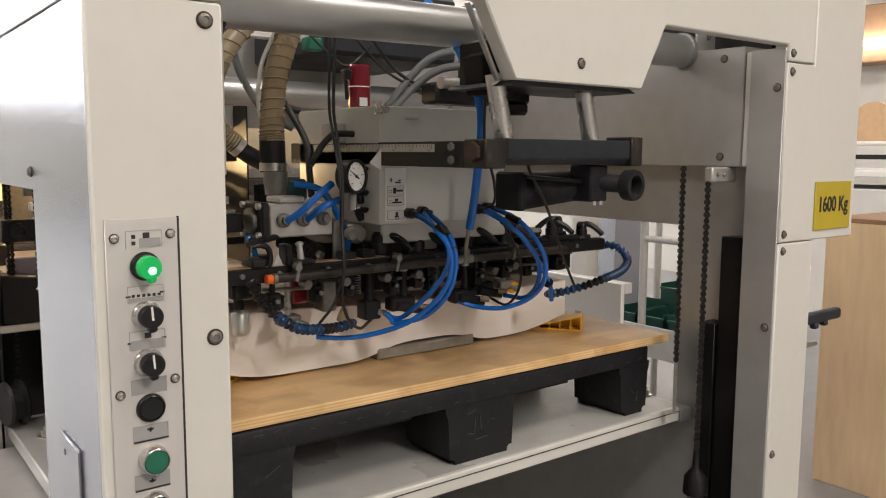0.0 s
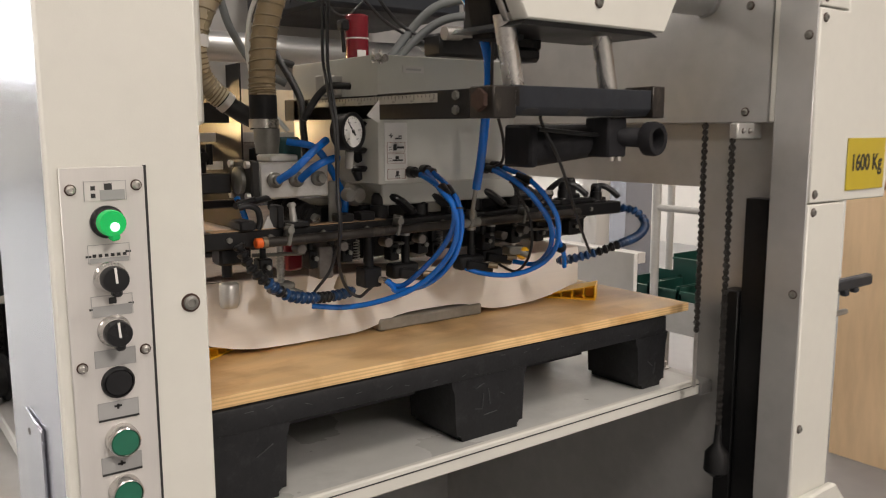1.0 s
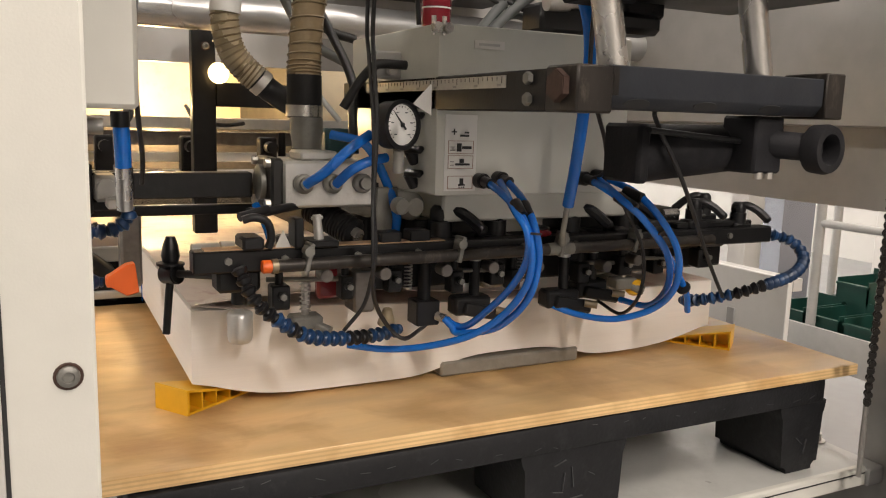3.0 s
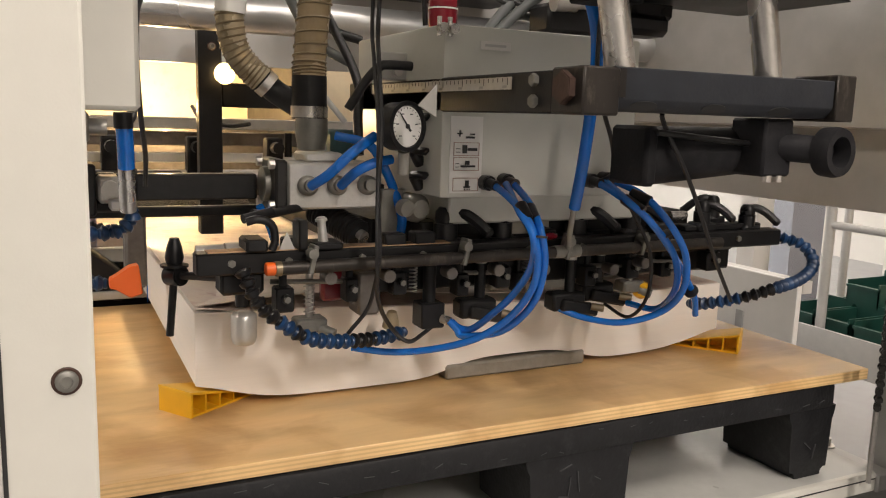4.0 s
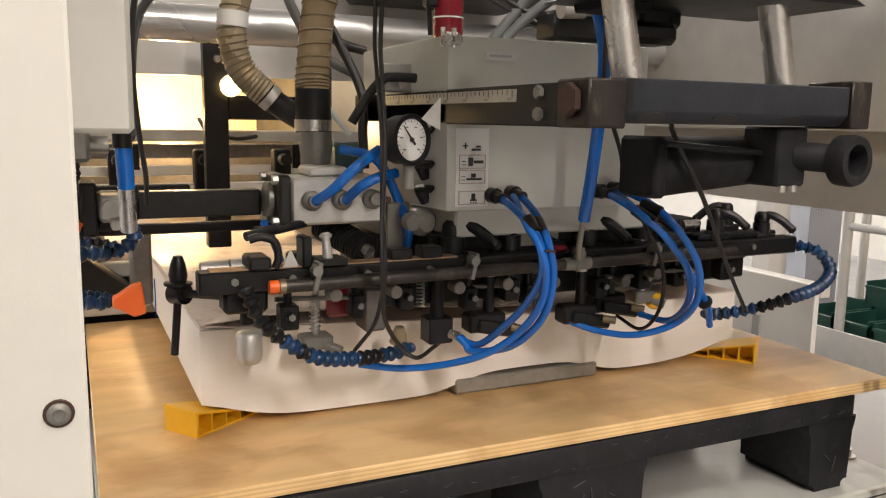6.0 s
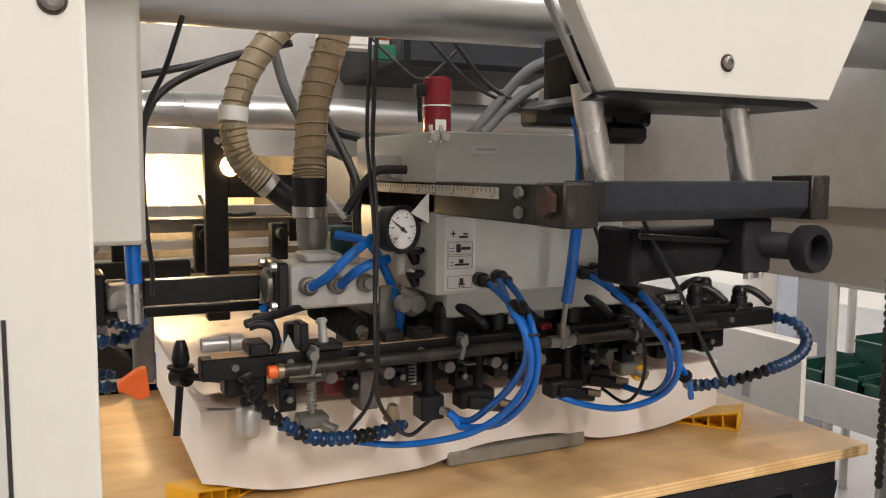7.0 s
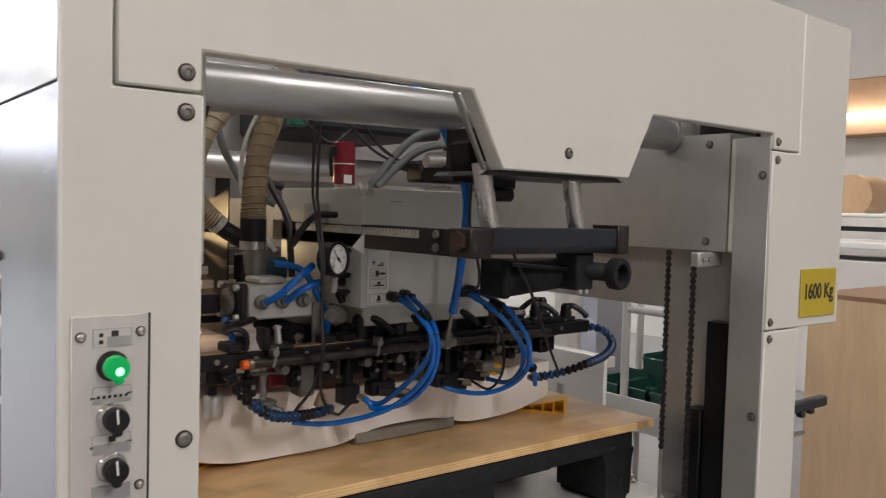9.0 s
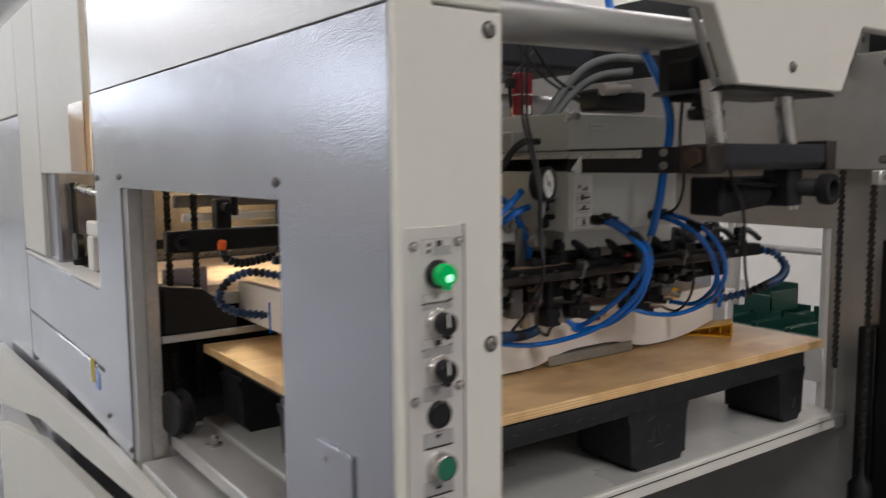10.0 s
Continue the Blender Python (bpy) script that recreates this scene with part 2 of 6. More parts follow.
def box(x0, x1, y0, y1, z0, z1, b=0.0, seg=1):
    bm = bmesh.new()
    bmesh.ops.create_cube(bm, size=1)
    for v in bm.verts:
        v.co = Vector(((x0 + x1) / 2 + v.co.x * (x1 - x0), (y0 + y1) / 2 + v.co.y * (y1 - y0), (z0 + z1) / 2 + v.co.z * (z1 - z0)))
    if b:
        bmesh.ops.bevel(bm, geom=bm.edges[:], offset=b, segments=seg, affect="EDGES", profile=0.5)
    return bm


def cyl(p0, p1, r, r2=None, seg=20, b=0.0):
    p0, p1 = Vector(p0), Vector(p1)
    d = p1 - p0
    bm = bmesh.new()
    bmesh.ops.create_cone(bm, cap_ends=True, segments=seg, radius1=r, radius2=r if r2 is None else r2, depth=d.length)
    if b:
        rims = [e for e in bm.edges if abs(e.verts[0].co.z - e.verts[1].co.z) < 1e-6]
        bmesh.ops.bevel(bm, geom=rims, offset=b, segments=2, affect="EDGES")
    m = Matrix.Translation((p0 + p1) / 2) @ d.to_track_quat("Z", "Y").to_matrix().to_4x4()
    bmesh.ops.transform(bm, matrix=m, verts=bm.verts)
    return bm


def lathe(p, axis, profile, seg=20):
    """Profile of (radius, distance along the axis)."""
    bm = bmesh.new()
    rings = []
    for r, h in profile:
        rings.append([bm.verts.new((r * math.cos(2 * math.pi * k / seg), r * math.sin(2 * math.pi * k / seg), h)) for k in range(seg)])
    for a, b2 in zip(rings, rings[1:]):
        for k in range(seg):
            bm.faces.new((a[k], a[(k + 1) % seg], b2[(k + 1) % seg], b2[k]))
    bm.faces.new(rings[0][::-1])
    bm.faces.new(rings[-1])
    m = Matrix.Translation(p) @ Vector(axis).to_track_quat("Z", "Y").to_matrix().to_4x4()
    bmesh.ops.transform(bm, matrix=m, verts=bm.verts)
    return bm


def prism(poly, y0, y1, b=0.0):
    """A polygon in x and z, extruded from y0 to y1."""
    bm = bmesh.new()
    f = [bm.verts.new((x, y0, z)) for x, z in poly]
    g = [bm.verts.new((x, y1, z)) for x, z in poly]
    bm.faces.new(f)
    bm.faces.new(g[::-1])
    for k in range(len(poly)):
        j = (k + 1) % len(poly)
        bm.faces.new((f[j], f[k], g[k], g[j]))
    bmesh.ops.recalc_face_normals(bm, faces=bm.faces)
    if b:
        bmesh.ops.bevel(bm, geom=bm.edges[:], offset=b, segments=1, affect="EDGES")
    return bm


def prism_side(poly, x0, x1, b=0.0):
    """A polygon in y and z, extruded from x0 to x1."""
    bm = prism(poly, 0, 1, b)
    for v in bm.verts:
        v.co = Vector((x0 + (x1 - x0) * v.co.y, v.co.x, v.co.z))
    bmesh.ops.recalc_face_normals(bm, faces=bm.faces)
    return bm


def glide(pts, sub=8):
    """Points of a smooth line through pts."""
    p = [Vector(q) for q in pts]
    if len(p) == 2:
        return [p[0].lerp(p[1], k / sub) for k in range(sub + 1)]
    p = [p[0] * 2 - p[1]] + p + [p[-1] * 2 - p[-2]]
    out = []
    for k in range(1, len(p) - 2):
        a, b, c, d = p[k - 1:k + 3]
        for s in range(sub):
            t = s / sub
            out.append(0.5 * (2 * b + (c - a) * t + (2 * a - 5 * b + 4 * c - d) * t * t + (3 * b - a - 3 * c + d) * t ** 3))
    return out + [p[-2]]


def sweep(pts, r, seg=10, sub=8, radius=None):
    line = glide(pts, sub)
    bm = bmesh.new()
    rings, side = [], None
    for k, c in enumerate(line):
        t = (line[min(k + 1, len(line) - 1)] - line[max(k - 1, 0)]).normalized()
        if side is None:
            side = t.orthogonal().normalized()
        side = (side - t * side.dot(t)).normalized()
        up = t.cross(side)
        rr = r if radius is None else radius(k / (len(line) - 1)) * r
        rings.append([bm.verts.new(c + rr * (math.cos(2 * math.pi * j / seg) * side + math.sin(2 * math.pi * j / seg) * up)) for j in range(seg)])
    for a, b in zip(rings, rings[1:]):
        for j in range(seg):
            bm.faces.new((a[j], a[(j + 1) % seg], b[(j + 1) % seg], b[j]))
    bm.faces.new(rings[0][::-1])
    bm.faces.new(rings[-1])
    return bm


def join(*bms):
    out = bmesh.new()
    for b in bms:
        me = bpy.data.meshes.new("tmp")
        b.to_mesh(me)
        b.free()
        out.from_mesh(me)
        bpy.data.meshes.remove(me)
    return out


def turn(bm, at, rx=0, ry=0, rz=0):
    m = Matrix.Translation(at) @ pose(0, 0, 0, rx, ry, rz) @ Matrix.Translation(-Vector(at))
    bmesh.ops.transform(bm, matrix=m, verts=bm.verts)
    return bm


BASE = {}


def thing(name, label, category, at=(0, 0, 0), group="", kind=""):
    ob = new(name)
    ob.empty_display_size = 0.02
    ob.location = at
    BASE[ob.name] = Vector(at)
    return tagged(ob, label, category, group, kind)


def finish(name, bm, material, smooth=True):
    me = bpy.data.meshes.new(name)
    bm.normal_update()
    bm.to_mesh(me)
    bm.free()
    me.materials.append(material)
    if smooth:
        for p in me.polygons:
            p.use_smooth = True
        me.set_sharp_from_angle(angle=radians(38))
    return me


def part(name, bm, material, parent, label="", pivot=None):
    """Links a bmesh, given in world places, as one mesh object under a thing or a part."""
    base = BASE[parent.name]
    origin = Vector(pivot) if pivot else base
    bmesh.ops.translate(bm, verts=bm.verts, vec=-origin)
    ob = new(name, finish(name, bm, material))
    ob.parent = parent
    ob.location = origin - base
    BASE[ob.name] = origin
    return tagged(ob, label)


def solid(name, bm, material, label="", category="", group="", kind=""):
    """A thing of one mesh."""
    ob = new(name, finish(name, bm, material))
    return tagged(ob, label, category, group, kind)


def screw(parent, at, r=0.0075, axis=(0, -1, 0), material="zinc"):
    """A button-head screw on its washer, with a socket."""
    a = Vector(axis)
    p = Vector(at)
    s = part("screw", lathe(p, a, [(r * 0.80, 0.0008), (r * 0.78, 0.003), (r * 0.55, 0.0046), (r * 0.42, 0.0048), (r * 0.36, 0.003)], 16), M[material], parent)
    part("washer", lathe(p, a, [(r * 1.02, -0.001), (r * 1.02, 0.0008), (r * 0.95, 0.0012), (r * 0.82, 0.0010)], 18), M["rust"], s, "dark rusty washer")
    return s


def lettering(name, words, size, at, material, parent, rx=90, rz=0, squeeze=1.0):
    cu = bpy.data.curves.new(name, "FONT")
    cu.body, cu.size, cu.align_x, cu.align_y, cu.extrude, cu.offset = words, size, "CENTER", "CENTER", 0.0004, size * 0.022
    tmp = bpy.data.objects.new(name + "_tmp", cu)
    scene.collection.objects.link(tmp)
    me = bpy.data.meshes.new_from_object(tmp.evaluated_get(bpy.context.evaluated_depsgraph_get()))
    bpy.data.objects.remove(tmp)
    me.transform(pose(0, 0, 0, rx, 0, rz) @ Matrix.Diagonal((squeeze, 1, 1, 1)))
    me.materials.clear()
    me.materials.append(material)
    ob = new(name, me)
    ob.parent = parent
    ob.location = Vector(at) - BASE[parent.name]
    return ob

# ---------------------------------------------------------------- the hall
solid("floor", box(-9, 8.9, -7, 26, -0.1, 0), M["concrete"], "smooth grey concrete hall floor", "floor", kind="structure")
solid("ceiling", box(-9, 8.9, -7, 26, 5.0, 5.1), M["ceil"], "pale hall ceiling", "ceiling", kind="structure")
solid("wall_east", box(8.6, 8.9, -7, 26, 0, 5.0), M["wall"], "white painted hall wall", "wall", kind="structure")
solid("wall_west", box(-9, -8.7, -7, 26, 0, 5.0), M["wall"], "white painted hall wall", "wall", kind="structure")
solid("wall_north", box(-8.7, 8.6, 25.7, 26, 0, 5.0), M["wall"], "white painted hall wall", "wall", kind="structure")
solid("wall_south", box(-8.7, 8.6, -7, -6.7, 0, 5.0), M["wall"], "white painted hall wall", "wall", kind="structure")


# Unseen glowing panes, added to be mirrored as glare in the side panel.
for wx in (-6.5, -3.9, -1.3, 1.3, 3.9):
    w_ = thing("glare_window_1", "unseen glowing window added for the side panel's glare", "window", (wx, 25.7, 3.0), "hall windows", "structure")
    part("pane", box(wx - 1.1, wx + 1.1, 25.64, 25.69, 3.0, 4.7), M["daylight"], w_)
    part("window_frame", join(box(wx - 1.16, wx + 1.16, 25.6, 25.66, 2.94, 3.0), box(wx - 1.16, wx + 1.16, 25.6, 25.66, 4.7, 4.76)), M["galv"], w_)

# Added out of view for the highlight near the post.
w_ = thing("glare_window_2", "unseen glowing side window added for a panel highlight", "window", (-8.7, 16.0, 2.7), "hall windows", "structure")
part("pane", box(-8.69, -8.64, 12.5, 19.5, 2.7, 4.2), M["daylight"], w_)
part("window_frame", join(box(-8.66, -8.6, 12.44, 19.56, 2.64, 2.7), box(-8.66, -8.6, 12.44, 19.56, 4.2, 4.26)), M["galv"], w_)

# Unseen emissive ceiling panels, added to whiten the upper side panel's reflection.
for sy_ in (15.6, 18.2, 20.8):
    sk = thing("skylight", "unseen milky ceiling panel added for the side panel's glare", "skylight", (-4.2, sy_, 4.95), "skylights", "structure")
    part("pane", box(-6.0, -2.6, sy_ - 1.15, sy_ + 1.15, 4.96, 4.985), M["skyglass"], sk)
    part("skylight_frame", box(-6.05, -2.55, sy_ + 1.16, sy_ + 1.26, 4.93, 4.99), M["galv"], sk)


def strip_light(x, y):
    t = thing("strip_light", "long white fluorescent strip light on the ceiling", "ceiling lamp", (x, y, 4.95), "strip lights")
    part("housing", box(x - 0.14, x + 0.14, y - 1.5, y + 1.5, 4.92, 5.0, 0.01), M["label"], t)
    part("diffuser", box(x - 0.12, x + 0.12, y - 1.46, y + 1.46, 4.89, 4.922, 0.005), M["tube_light"], t, "glowing white diffuser")


for lx in (-6.2, -2.2, 3.2, 7.2):
    for ly in (7.5, 10.7, 13.9, 17.1, 20.3, 23.5):
        strip_light(lx, ly)

# ---------------------------------------------------------------- the feeder's frame and covers
FY = 0.885
frame_ = thing("sheet_feeder_frame", "cream enamelled feeder frame with grey side panels", "machine", (0.96, FY, 0))
part("left_cover", prism([(0.242, 0.02), (0.387, 0.02), (0.387, 1.6445), (0.2915, 1.6445), (0.2915, 1.95), (0.242, 1.95)], FY, FY + 0.012, 0.0025), M["white"], frame_, "cream enamelled post cover")
part("top_cover", prism([(0.2945, 1.6475), (0.385, 1.6475), (0.385, 1.692), (0.768, 1.694), (0.827, 1.588), (1.107, 1.588), (1.166, 1.697), (1.548, 1.698), (1.548, 1.6665),
                         (1.6475, 1.6665), (1.6475, 1.95), (0.2945, 1.95)], FY, FY + 0.03, 0.0025), M["white"], frame_, "cream enamelled top cover")
part("hood_return", prism([(0.7625, 1.6935), (0.7665, 1.6935), (0.8255, 1.588), (0.8215, 1.588)], FY + 0.0305, FY + 0.041, 0.0006), M["silver"], frame_, "bare folded edge of the hood")
part("tube_bracket", box(1.578, 1.648, 1.12, 1.126, 1.7045, 1.757, 0.002), M["galv"], frame_, "grey tube bracket")
screw(frame_, (1.62, 1.12, 1.742), 0.0065)
part("right_cover", prism([(1.548, 1.306), (1.844, 1.304), (1.848, 1.948), (1.6505, 1.948), (1.6505, 1.6635), (1.548, 1.6635)], FY, FY + 0.05, 0.0025), M["white"], frame_, "cream enamelled corner cover")
part("right_lower_cover", box(1.548, 1.682, FY, FY + 0.07, 0.02, 1.303, 0.0025), M["white"], frame_, "cream enamelled post cover")
part("right_foot", prism([(1.548, 0.0), (1.80, 0.0), (1.80, 0.60), (1.69, 0.72), (1.548, 0.72)], FY - 0.02, FY - 0.002, 0.003), M["white"], frame_, "cream foot plate")
part("left_jamb", box(0.372, 0.3845, FY + 0.0125, FY + 0.09, 0.02, 1.64, 0.002), M["galv"], frame_)
part("right_jamb", box(1.5505, 1.60, FY + 0.051, FY + 0.078, 0.02, 1.69, 0.003), M["galv"], frame_, "bare grey inner jamb")
part("jamb_plate", box(1.5435, 1.5475, FY + 0.003, FY + 0.078, 0.02, 1.692, 0.001), M["galv"], frame_)
part("outer_panel", box(1.80, 1.84, FY + 0.052, 2.1, 1.306, 1.945, 0.003), M["white"], frame_)
for sx, sz in ((0.369, 1.272), (0.367, 1.625), (0.367, 1.667), (0.369, 0.93)):
    screw(frame_, (sx, FY, sz), 0.0095)
for sx, sz in ((1.565, 1.646), (1.565, 1.682), (1.565, 1.322), (1.565, 1.288), (1.565, 0.86), (0.962, 1.620)):
    screw(frame_, (sx, FY, sz), 0.0085)
for sz in (1.615, 1.13, 0.62):
    screw(frame_, (1.5432, FY + 0.018, sz), 0.0085, (-1, 0, 0))

# side panel facing the aisle, with its opening
SX = 0.243
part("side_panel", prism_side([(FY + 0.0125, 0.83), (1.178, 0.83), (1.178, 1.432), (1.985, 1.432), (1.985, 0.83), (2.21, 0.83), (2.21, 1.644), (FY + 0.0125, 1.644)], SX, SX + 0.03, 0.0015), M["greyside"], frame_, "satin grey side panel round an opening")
# Same paint as the lower panel; the paler colour paints in its glare.
part("upper_side_panel", box(SX - 0.001, SX + 0.03, FY + 0.0125, 2.20, 1.6465, 1.95, 0.001), M["glareside"], frame_, "satin grey upper side panel")
part("window_post", box(SX + 0.03, SX + 0.055, 1.93, 1.975, 0.80, 1.43), M["steel"], frame_, "bare aluminium edge rail")
part("window_post", box(SX + 0.005, SX + 0.03, 1.95, 1.984, 0.80, 1.43), M["galv"], frame_)
part("side_base", prism_side([(FY + 0.08, 0.828), (2.1, 0.828), (4.0, 0.74), (4.0, 0.48), (3.0, 0.67), (1.8, 0.795), (FY + 0.08, 0.795)], 0.214, 0.2415, 0.002), M["white"], frame_, "cream sloping base panel")
part("lower_base", prism_side([(FY + 0.08, 0.70), (1.8, 0.72), (3.0, 0.60), (4.0, 0.40), (4.0, 0.05), (FY + 0.08, 0.05)], 0.205, 0.238, 0.002), M["white"], frame_, "cream lower base panel")
part("side_skirt", box(0.24, 0.27, FY + 0.08, 4.2, 0.0, 0.555), M["galv"], frame_, "grey recessed skirt")
for sy, sz in ((1.185, 1.455), (1.99, 1.455), (1.998, 0.85), (2.19, 0.88), (2.19, 1.45), (1.05, 1.115), (0.99, 1.055)):
    screw(frame_, (SX, sy, sz), 0.007, (-1, 0, 0))
part("side_plate", box(SX - 0.004, SX - 0.0005, 0.985, 1.075, 0.90, 1.135, 0.001), M["greyside"], frame_)
part("sill_block", box(SX + 0.0, SX + 0.09, 1.30, 1.92, 0.79, 0.845, 0.003), M["galv"], frame_, "grey sill channel")
part("sill_stub", box(SX - 0.02, SX + 0.04, 1.25, 1.30, 0.80, 0.84, 0.004), M["galv"], frame_)

# far side wall, seen from inside, with its opening
part("far_wall", box(1.62, 1.65, FY + 0.079, 1.174, 0.02, 1.456), M["galv"], frame_, "grey inner side wall")
part("far_wall", box(1.62, 1.65, 1.174, 1.90, 1.318, 1.456), M["galv"], frame_, "grey inner side wall")
part("far_wall", box(1.62, 1.65, 1.174, 1.90, 0.02, 0.84), M["galv"], frame_, "grey inner side wall")
part("far_wall", box(1.62, 1.65, 1.90, 2.10, 0.02, 1.456), M["galv"], frame_, "grey inner side wall")
part("head_cover", box(1.55, 1.80, 0.982, 2.1, 1.457, 1.704, 0.002), M["galv"], frame_, "brushed grey chain housing")
# Black filler box paints in the shade of the slot over the housing.
part("slot_shade_box", box(1.66, 1.80, 0.99, 2.1, 1.706, 1.94), M["black"], frame_, "black filler box for the shade over the chain housing")
part("head_cover_edge", box(1.553, 1.60, 0.966, 0.981, 1.457, 1.692, 0.003), M["white"], frame_)
screw(frame_, (1.5495, 1.03, 1.478), 0.0085, (-1, 0, 0))
screw(frame_, (1.5495, 1.03, 1.682), 0.0085, (-1, 0, 0))
part("left_head_cover", box(0.31, 0.431, 0.985, 2.0, 1.451, 1.94, 0.004), M["white"], frame_, "cream chain housing")
# tubes and back wall
part("cross_tube", cyl((0.38, 1.133, 1.690), (1.55, 1.133, 1.708), 0.0345, seg=40), M["silver"], frame_, "silver cross tube")
part("tube_flange", cyl((1.535, 1.133, 1.708), (1.549, 1.133, 1.708), 0.038, seg=32, b=0.002), M["silver"], frame_)
part("back_tube", cyl((0.42, 1.75, 1.617), (1.55, 1.75, 1.617), 0.031, seg=32), M["silver"], frame_, "silver rear tube")
part("back_plate", box(0.30, 1.62, 2.02, 2.035, 1.545, 1.93), M["galv"], frame_, "grey rear cross plate")
part("upper_box", box(0.93, 1.30, 1.62, 2.0, 1.70, 1.86, 0.01), M["slate"], frame_, "dark motor housing")
part("cable_tray", join(box(0.79, 1.09, 1.70, 1.74, 1.735, 1.742), box(0.79, 1.09, 1.698, 1.702, 1.742, 1.756)), M["label"], frame_, "pale cable tray under the top")
part("terminal", box(0.845, 0.885, 1.55, 1.575, 1.695, 1.722, 0.003), M["green"], frame_, "green terminal block")
part("terminal", box(0.838, 0.858, 1.50, 1.52, 1.722, 1.738, 0.003), M["orange"], frame_, "orange terminal block")
for k in range(6):
    part("vent_slot", box(0.9285, 0.9298, 1.64 + 0.03 * k, 1.655 + 0.03 * k, 1.72, 1.84), M["ink"], frame_, "dark vent slot")
part("lower_back", box(0.30, 1.62, 2.10, 2.12, 0.02, 0.90), M["galv"], frame_)
for sx in (0.86, 0.92, 0.98, 1.10):
    part("slot", box(sx, sx + 0.012, 2.09, 2.098, 0.3, 0.8), M["ink"], frame_, "dark vertical slot")
# Black sheet added to keep the interior behind the chains dark.
part("dark_interior_sheet", box(0.33, 1.60, 2.075, 2.085, 0.86, 1.165), M["black"], frame_, "black sheet for the dark interior behind the chains")
part("light_rail", box(0.30, 0.62, 2.04, 2.06, 1.145, 1.175, 0.003), M["greybox"], frame_)
part("hub_bar", join(box(0.32, 0.60, 1.93, 1.955, 1.288, 1.336, 0.003), lathe((0.352, 1.93, 1.312), (0, -1, 0), [(0.017, 0), (0.017, 0.012), (0.011, 0.014), (0.009, 0.008)], 20)), M["black"], frame_, "black bar with a hub")
part("chain_pulley", lathe((0.30, 1.90, 0.945), (1, 0.2, 0), [(0.045, 0), (0.05, 0.006), (0.038, 0.012), (0.038, 0.028), (0.05, 0.034), (0.045, 0.04)], 22), M["black"], frame_, "black chain pulley")
part("black_post", box(0.623, 0.666, 1.88, 1.91, 1.22, 1.63, 0.002), M["black"], frame_, "black steel upright")
part("post_arm", box(0.667, 0.83, 1.885, 1.905, 1.46, 1.505, 0.002), M["black"], frame_)
screw(frame_, (0.648, 1.88, 1.57), 0.008)
part("guide_rail", box(1.58, 1.619, 0.985, 1.038, 0.02, 1.305, 0.002), M["black"], frame_, "black greased guide rail")
part("guide_rail", box(1.572, 1.619, 1.0385, 1.078, 0.02, 1.11, 0.002), M["black"], frame_, "black greased guide rail")
part("guide_rail", box(0.292, 0.312, 1.99, 2.02, 0.10, 1.22, 0.002), M["black"], frame_, "black greased guide rail")
part("chain_anchor", box(1.49, 1.575, 1.005, 1.025, 1.425, 1.4565, 0.003), M["alu"], frame_, "aluminium chain anchor")
for sx in (1.508, 1.53):
    screw(frame_, (sx, 1.005, 1.441), 0.005, material="steel")
part("chain_clamp", lathe((1.497, 1.02, 0.735), (0, 0, 1), [(0.012, 0), (0.026, 0.012), (0.024, 0.05), (0.008, 0.07), (0.006, 0.11)], 12), M["black"], frame_, "black chain clamp")
part("chain_rod", cyl((1.521, 1.1, 0.90), (1.521, 1.1, 1.02), 0.004, seg=8), M["steel"], frame_)
part("latch", join(box(1.683, 1.83, 0.888, 0.906, 1.118, 1.142, 0.004), box(1.72, 1.735, 0.888, 0.904, 1.105, 1.12, 0.003), box(1.76, 1.775, 0.888, 0.904, 1.108, 1.12, 0.003)), M["slate"], frame_, "dark hinged latch handle")
part("latch_pin", cyl((1.683, 0.90, 1.07), (1.745, 0.90, 1.07), 0.006, seg=10), M["steel"], frame_)
part("hinge_edge", box(1.691, 1.697, 0.91, 0.95, 0.80, 1.30), M["galv"], frame_)


def chain_link_mesh():
    bms = []
    for dx in (-0.0055, 0.0055):
        bms.append(lathe((dx - 0.001, 0, 0.0), (1, 0, 0), [(0.0060, 0), (0.0060, 0.002)], 10))
        bms.append(box(dx - 0.001, dx + 0.001, -0.0030, 0.0030, -0.0066, 0.0066))
    bms.append(cyl((-0.0085, 0, 0), (0.0085, 0, 0), 0.0040, seg=8))
    return finish("link", join(*bms), M["greased"])


LINK = chain_link_mesh()


def chain(x, y, z0, z1, label):
    c = thing("lifting_chain", label, "chain", (x, y, z0), "lifting chains")
    n = int((z1 - z0) / 0.0127)
    for k in range(n):
        o = new("link", LINK)
        o.parent = c
        o.location = (0, 0, (k + 0.5) * (z1 - z0) / n)
        o.rotation_euler = (0, 0, radians(35 + 12 * (k % 2)))


chain(1.497, 1.02, 0.845, 1.428, "black greased roller chain on an anchor")
chain(1.521, 1.10, 1.02, 1.457, "black greased roller chain of the pile lift")
chain(0.345, 2.0, 0.94, 1.44, "black roller chain behind the side opening")
chain(0.402, 1.99, 0.94, 1.44, "black roller chain behind the side opening")

# the press behind the feeder
press = thing("press_unit", "cream and grey press unit behind the feeder", "machine", (1.0, 3.6, 0))
part("body", box(0.26, 1.75, 2.78, 4.6, 0.3, 2.0, 0.01), M["greyside"], press, "satin grey press body")
part("front_band", box(0.245, 0.262, 2.30, 2.906, 1.458, 1.98, 0.003), M["white"], press, "cream cover beside the window")
part("front_band", box(0.245, 0.262, 2.912, 3.278, 1.20, 1.98, 0.003), M["white"], press, "cream vertical cover")
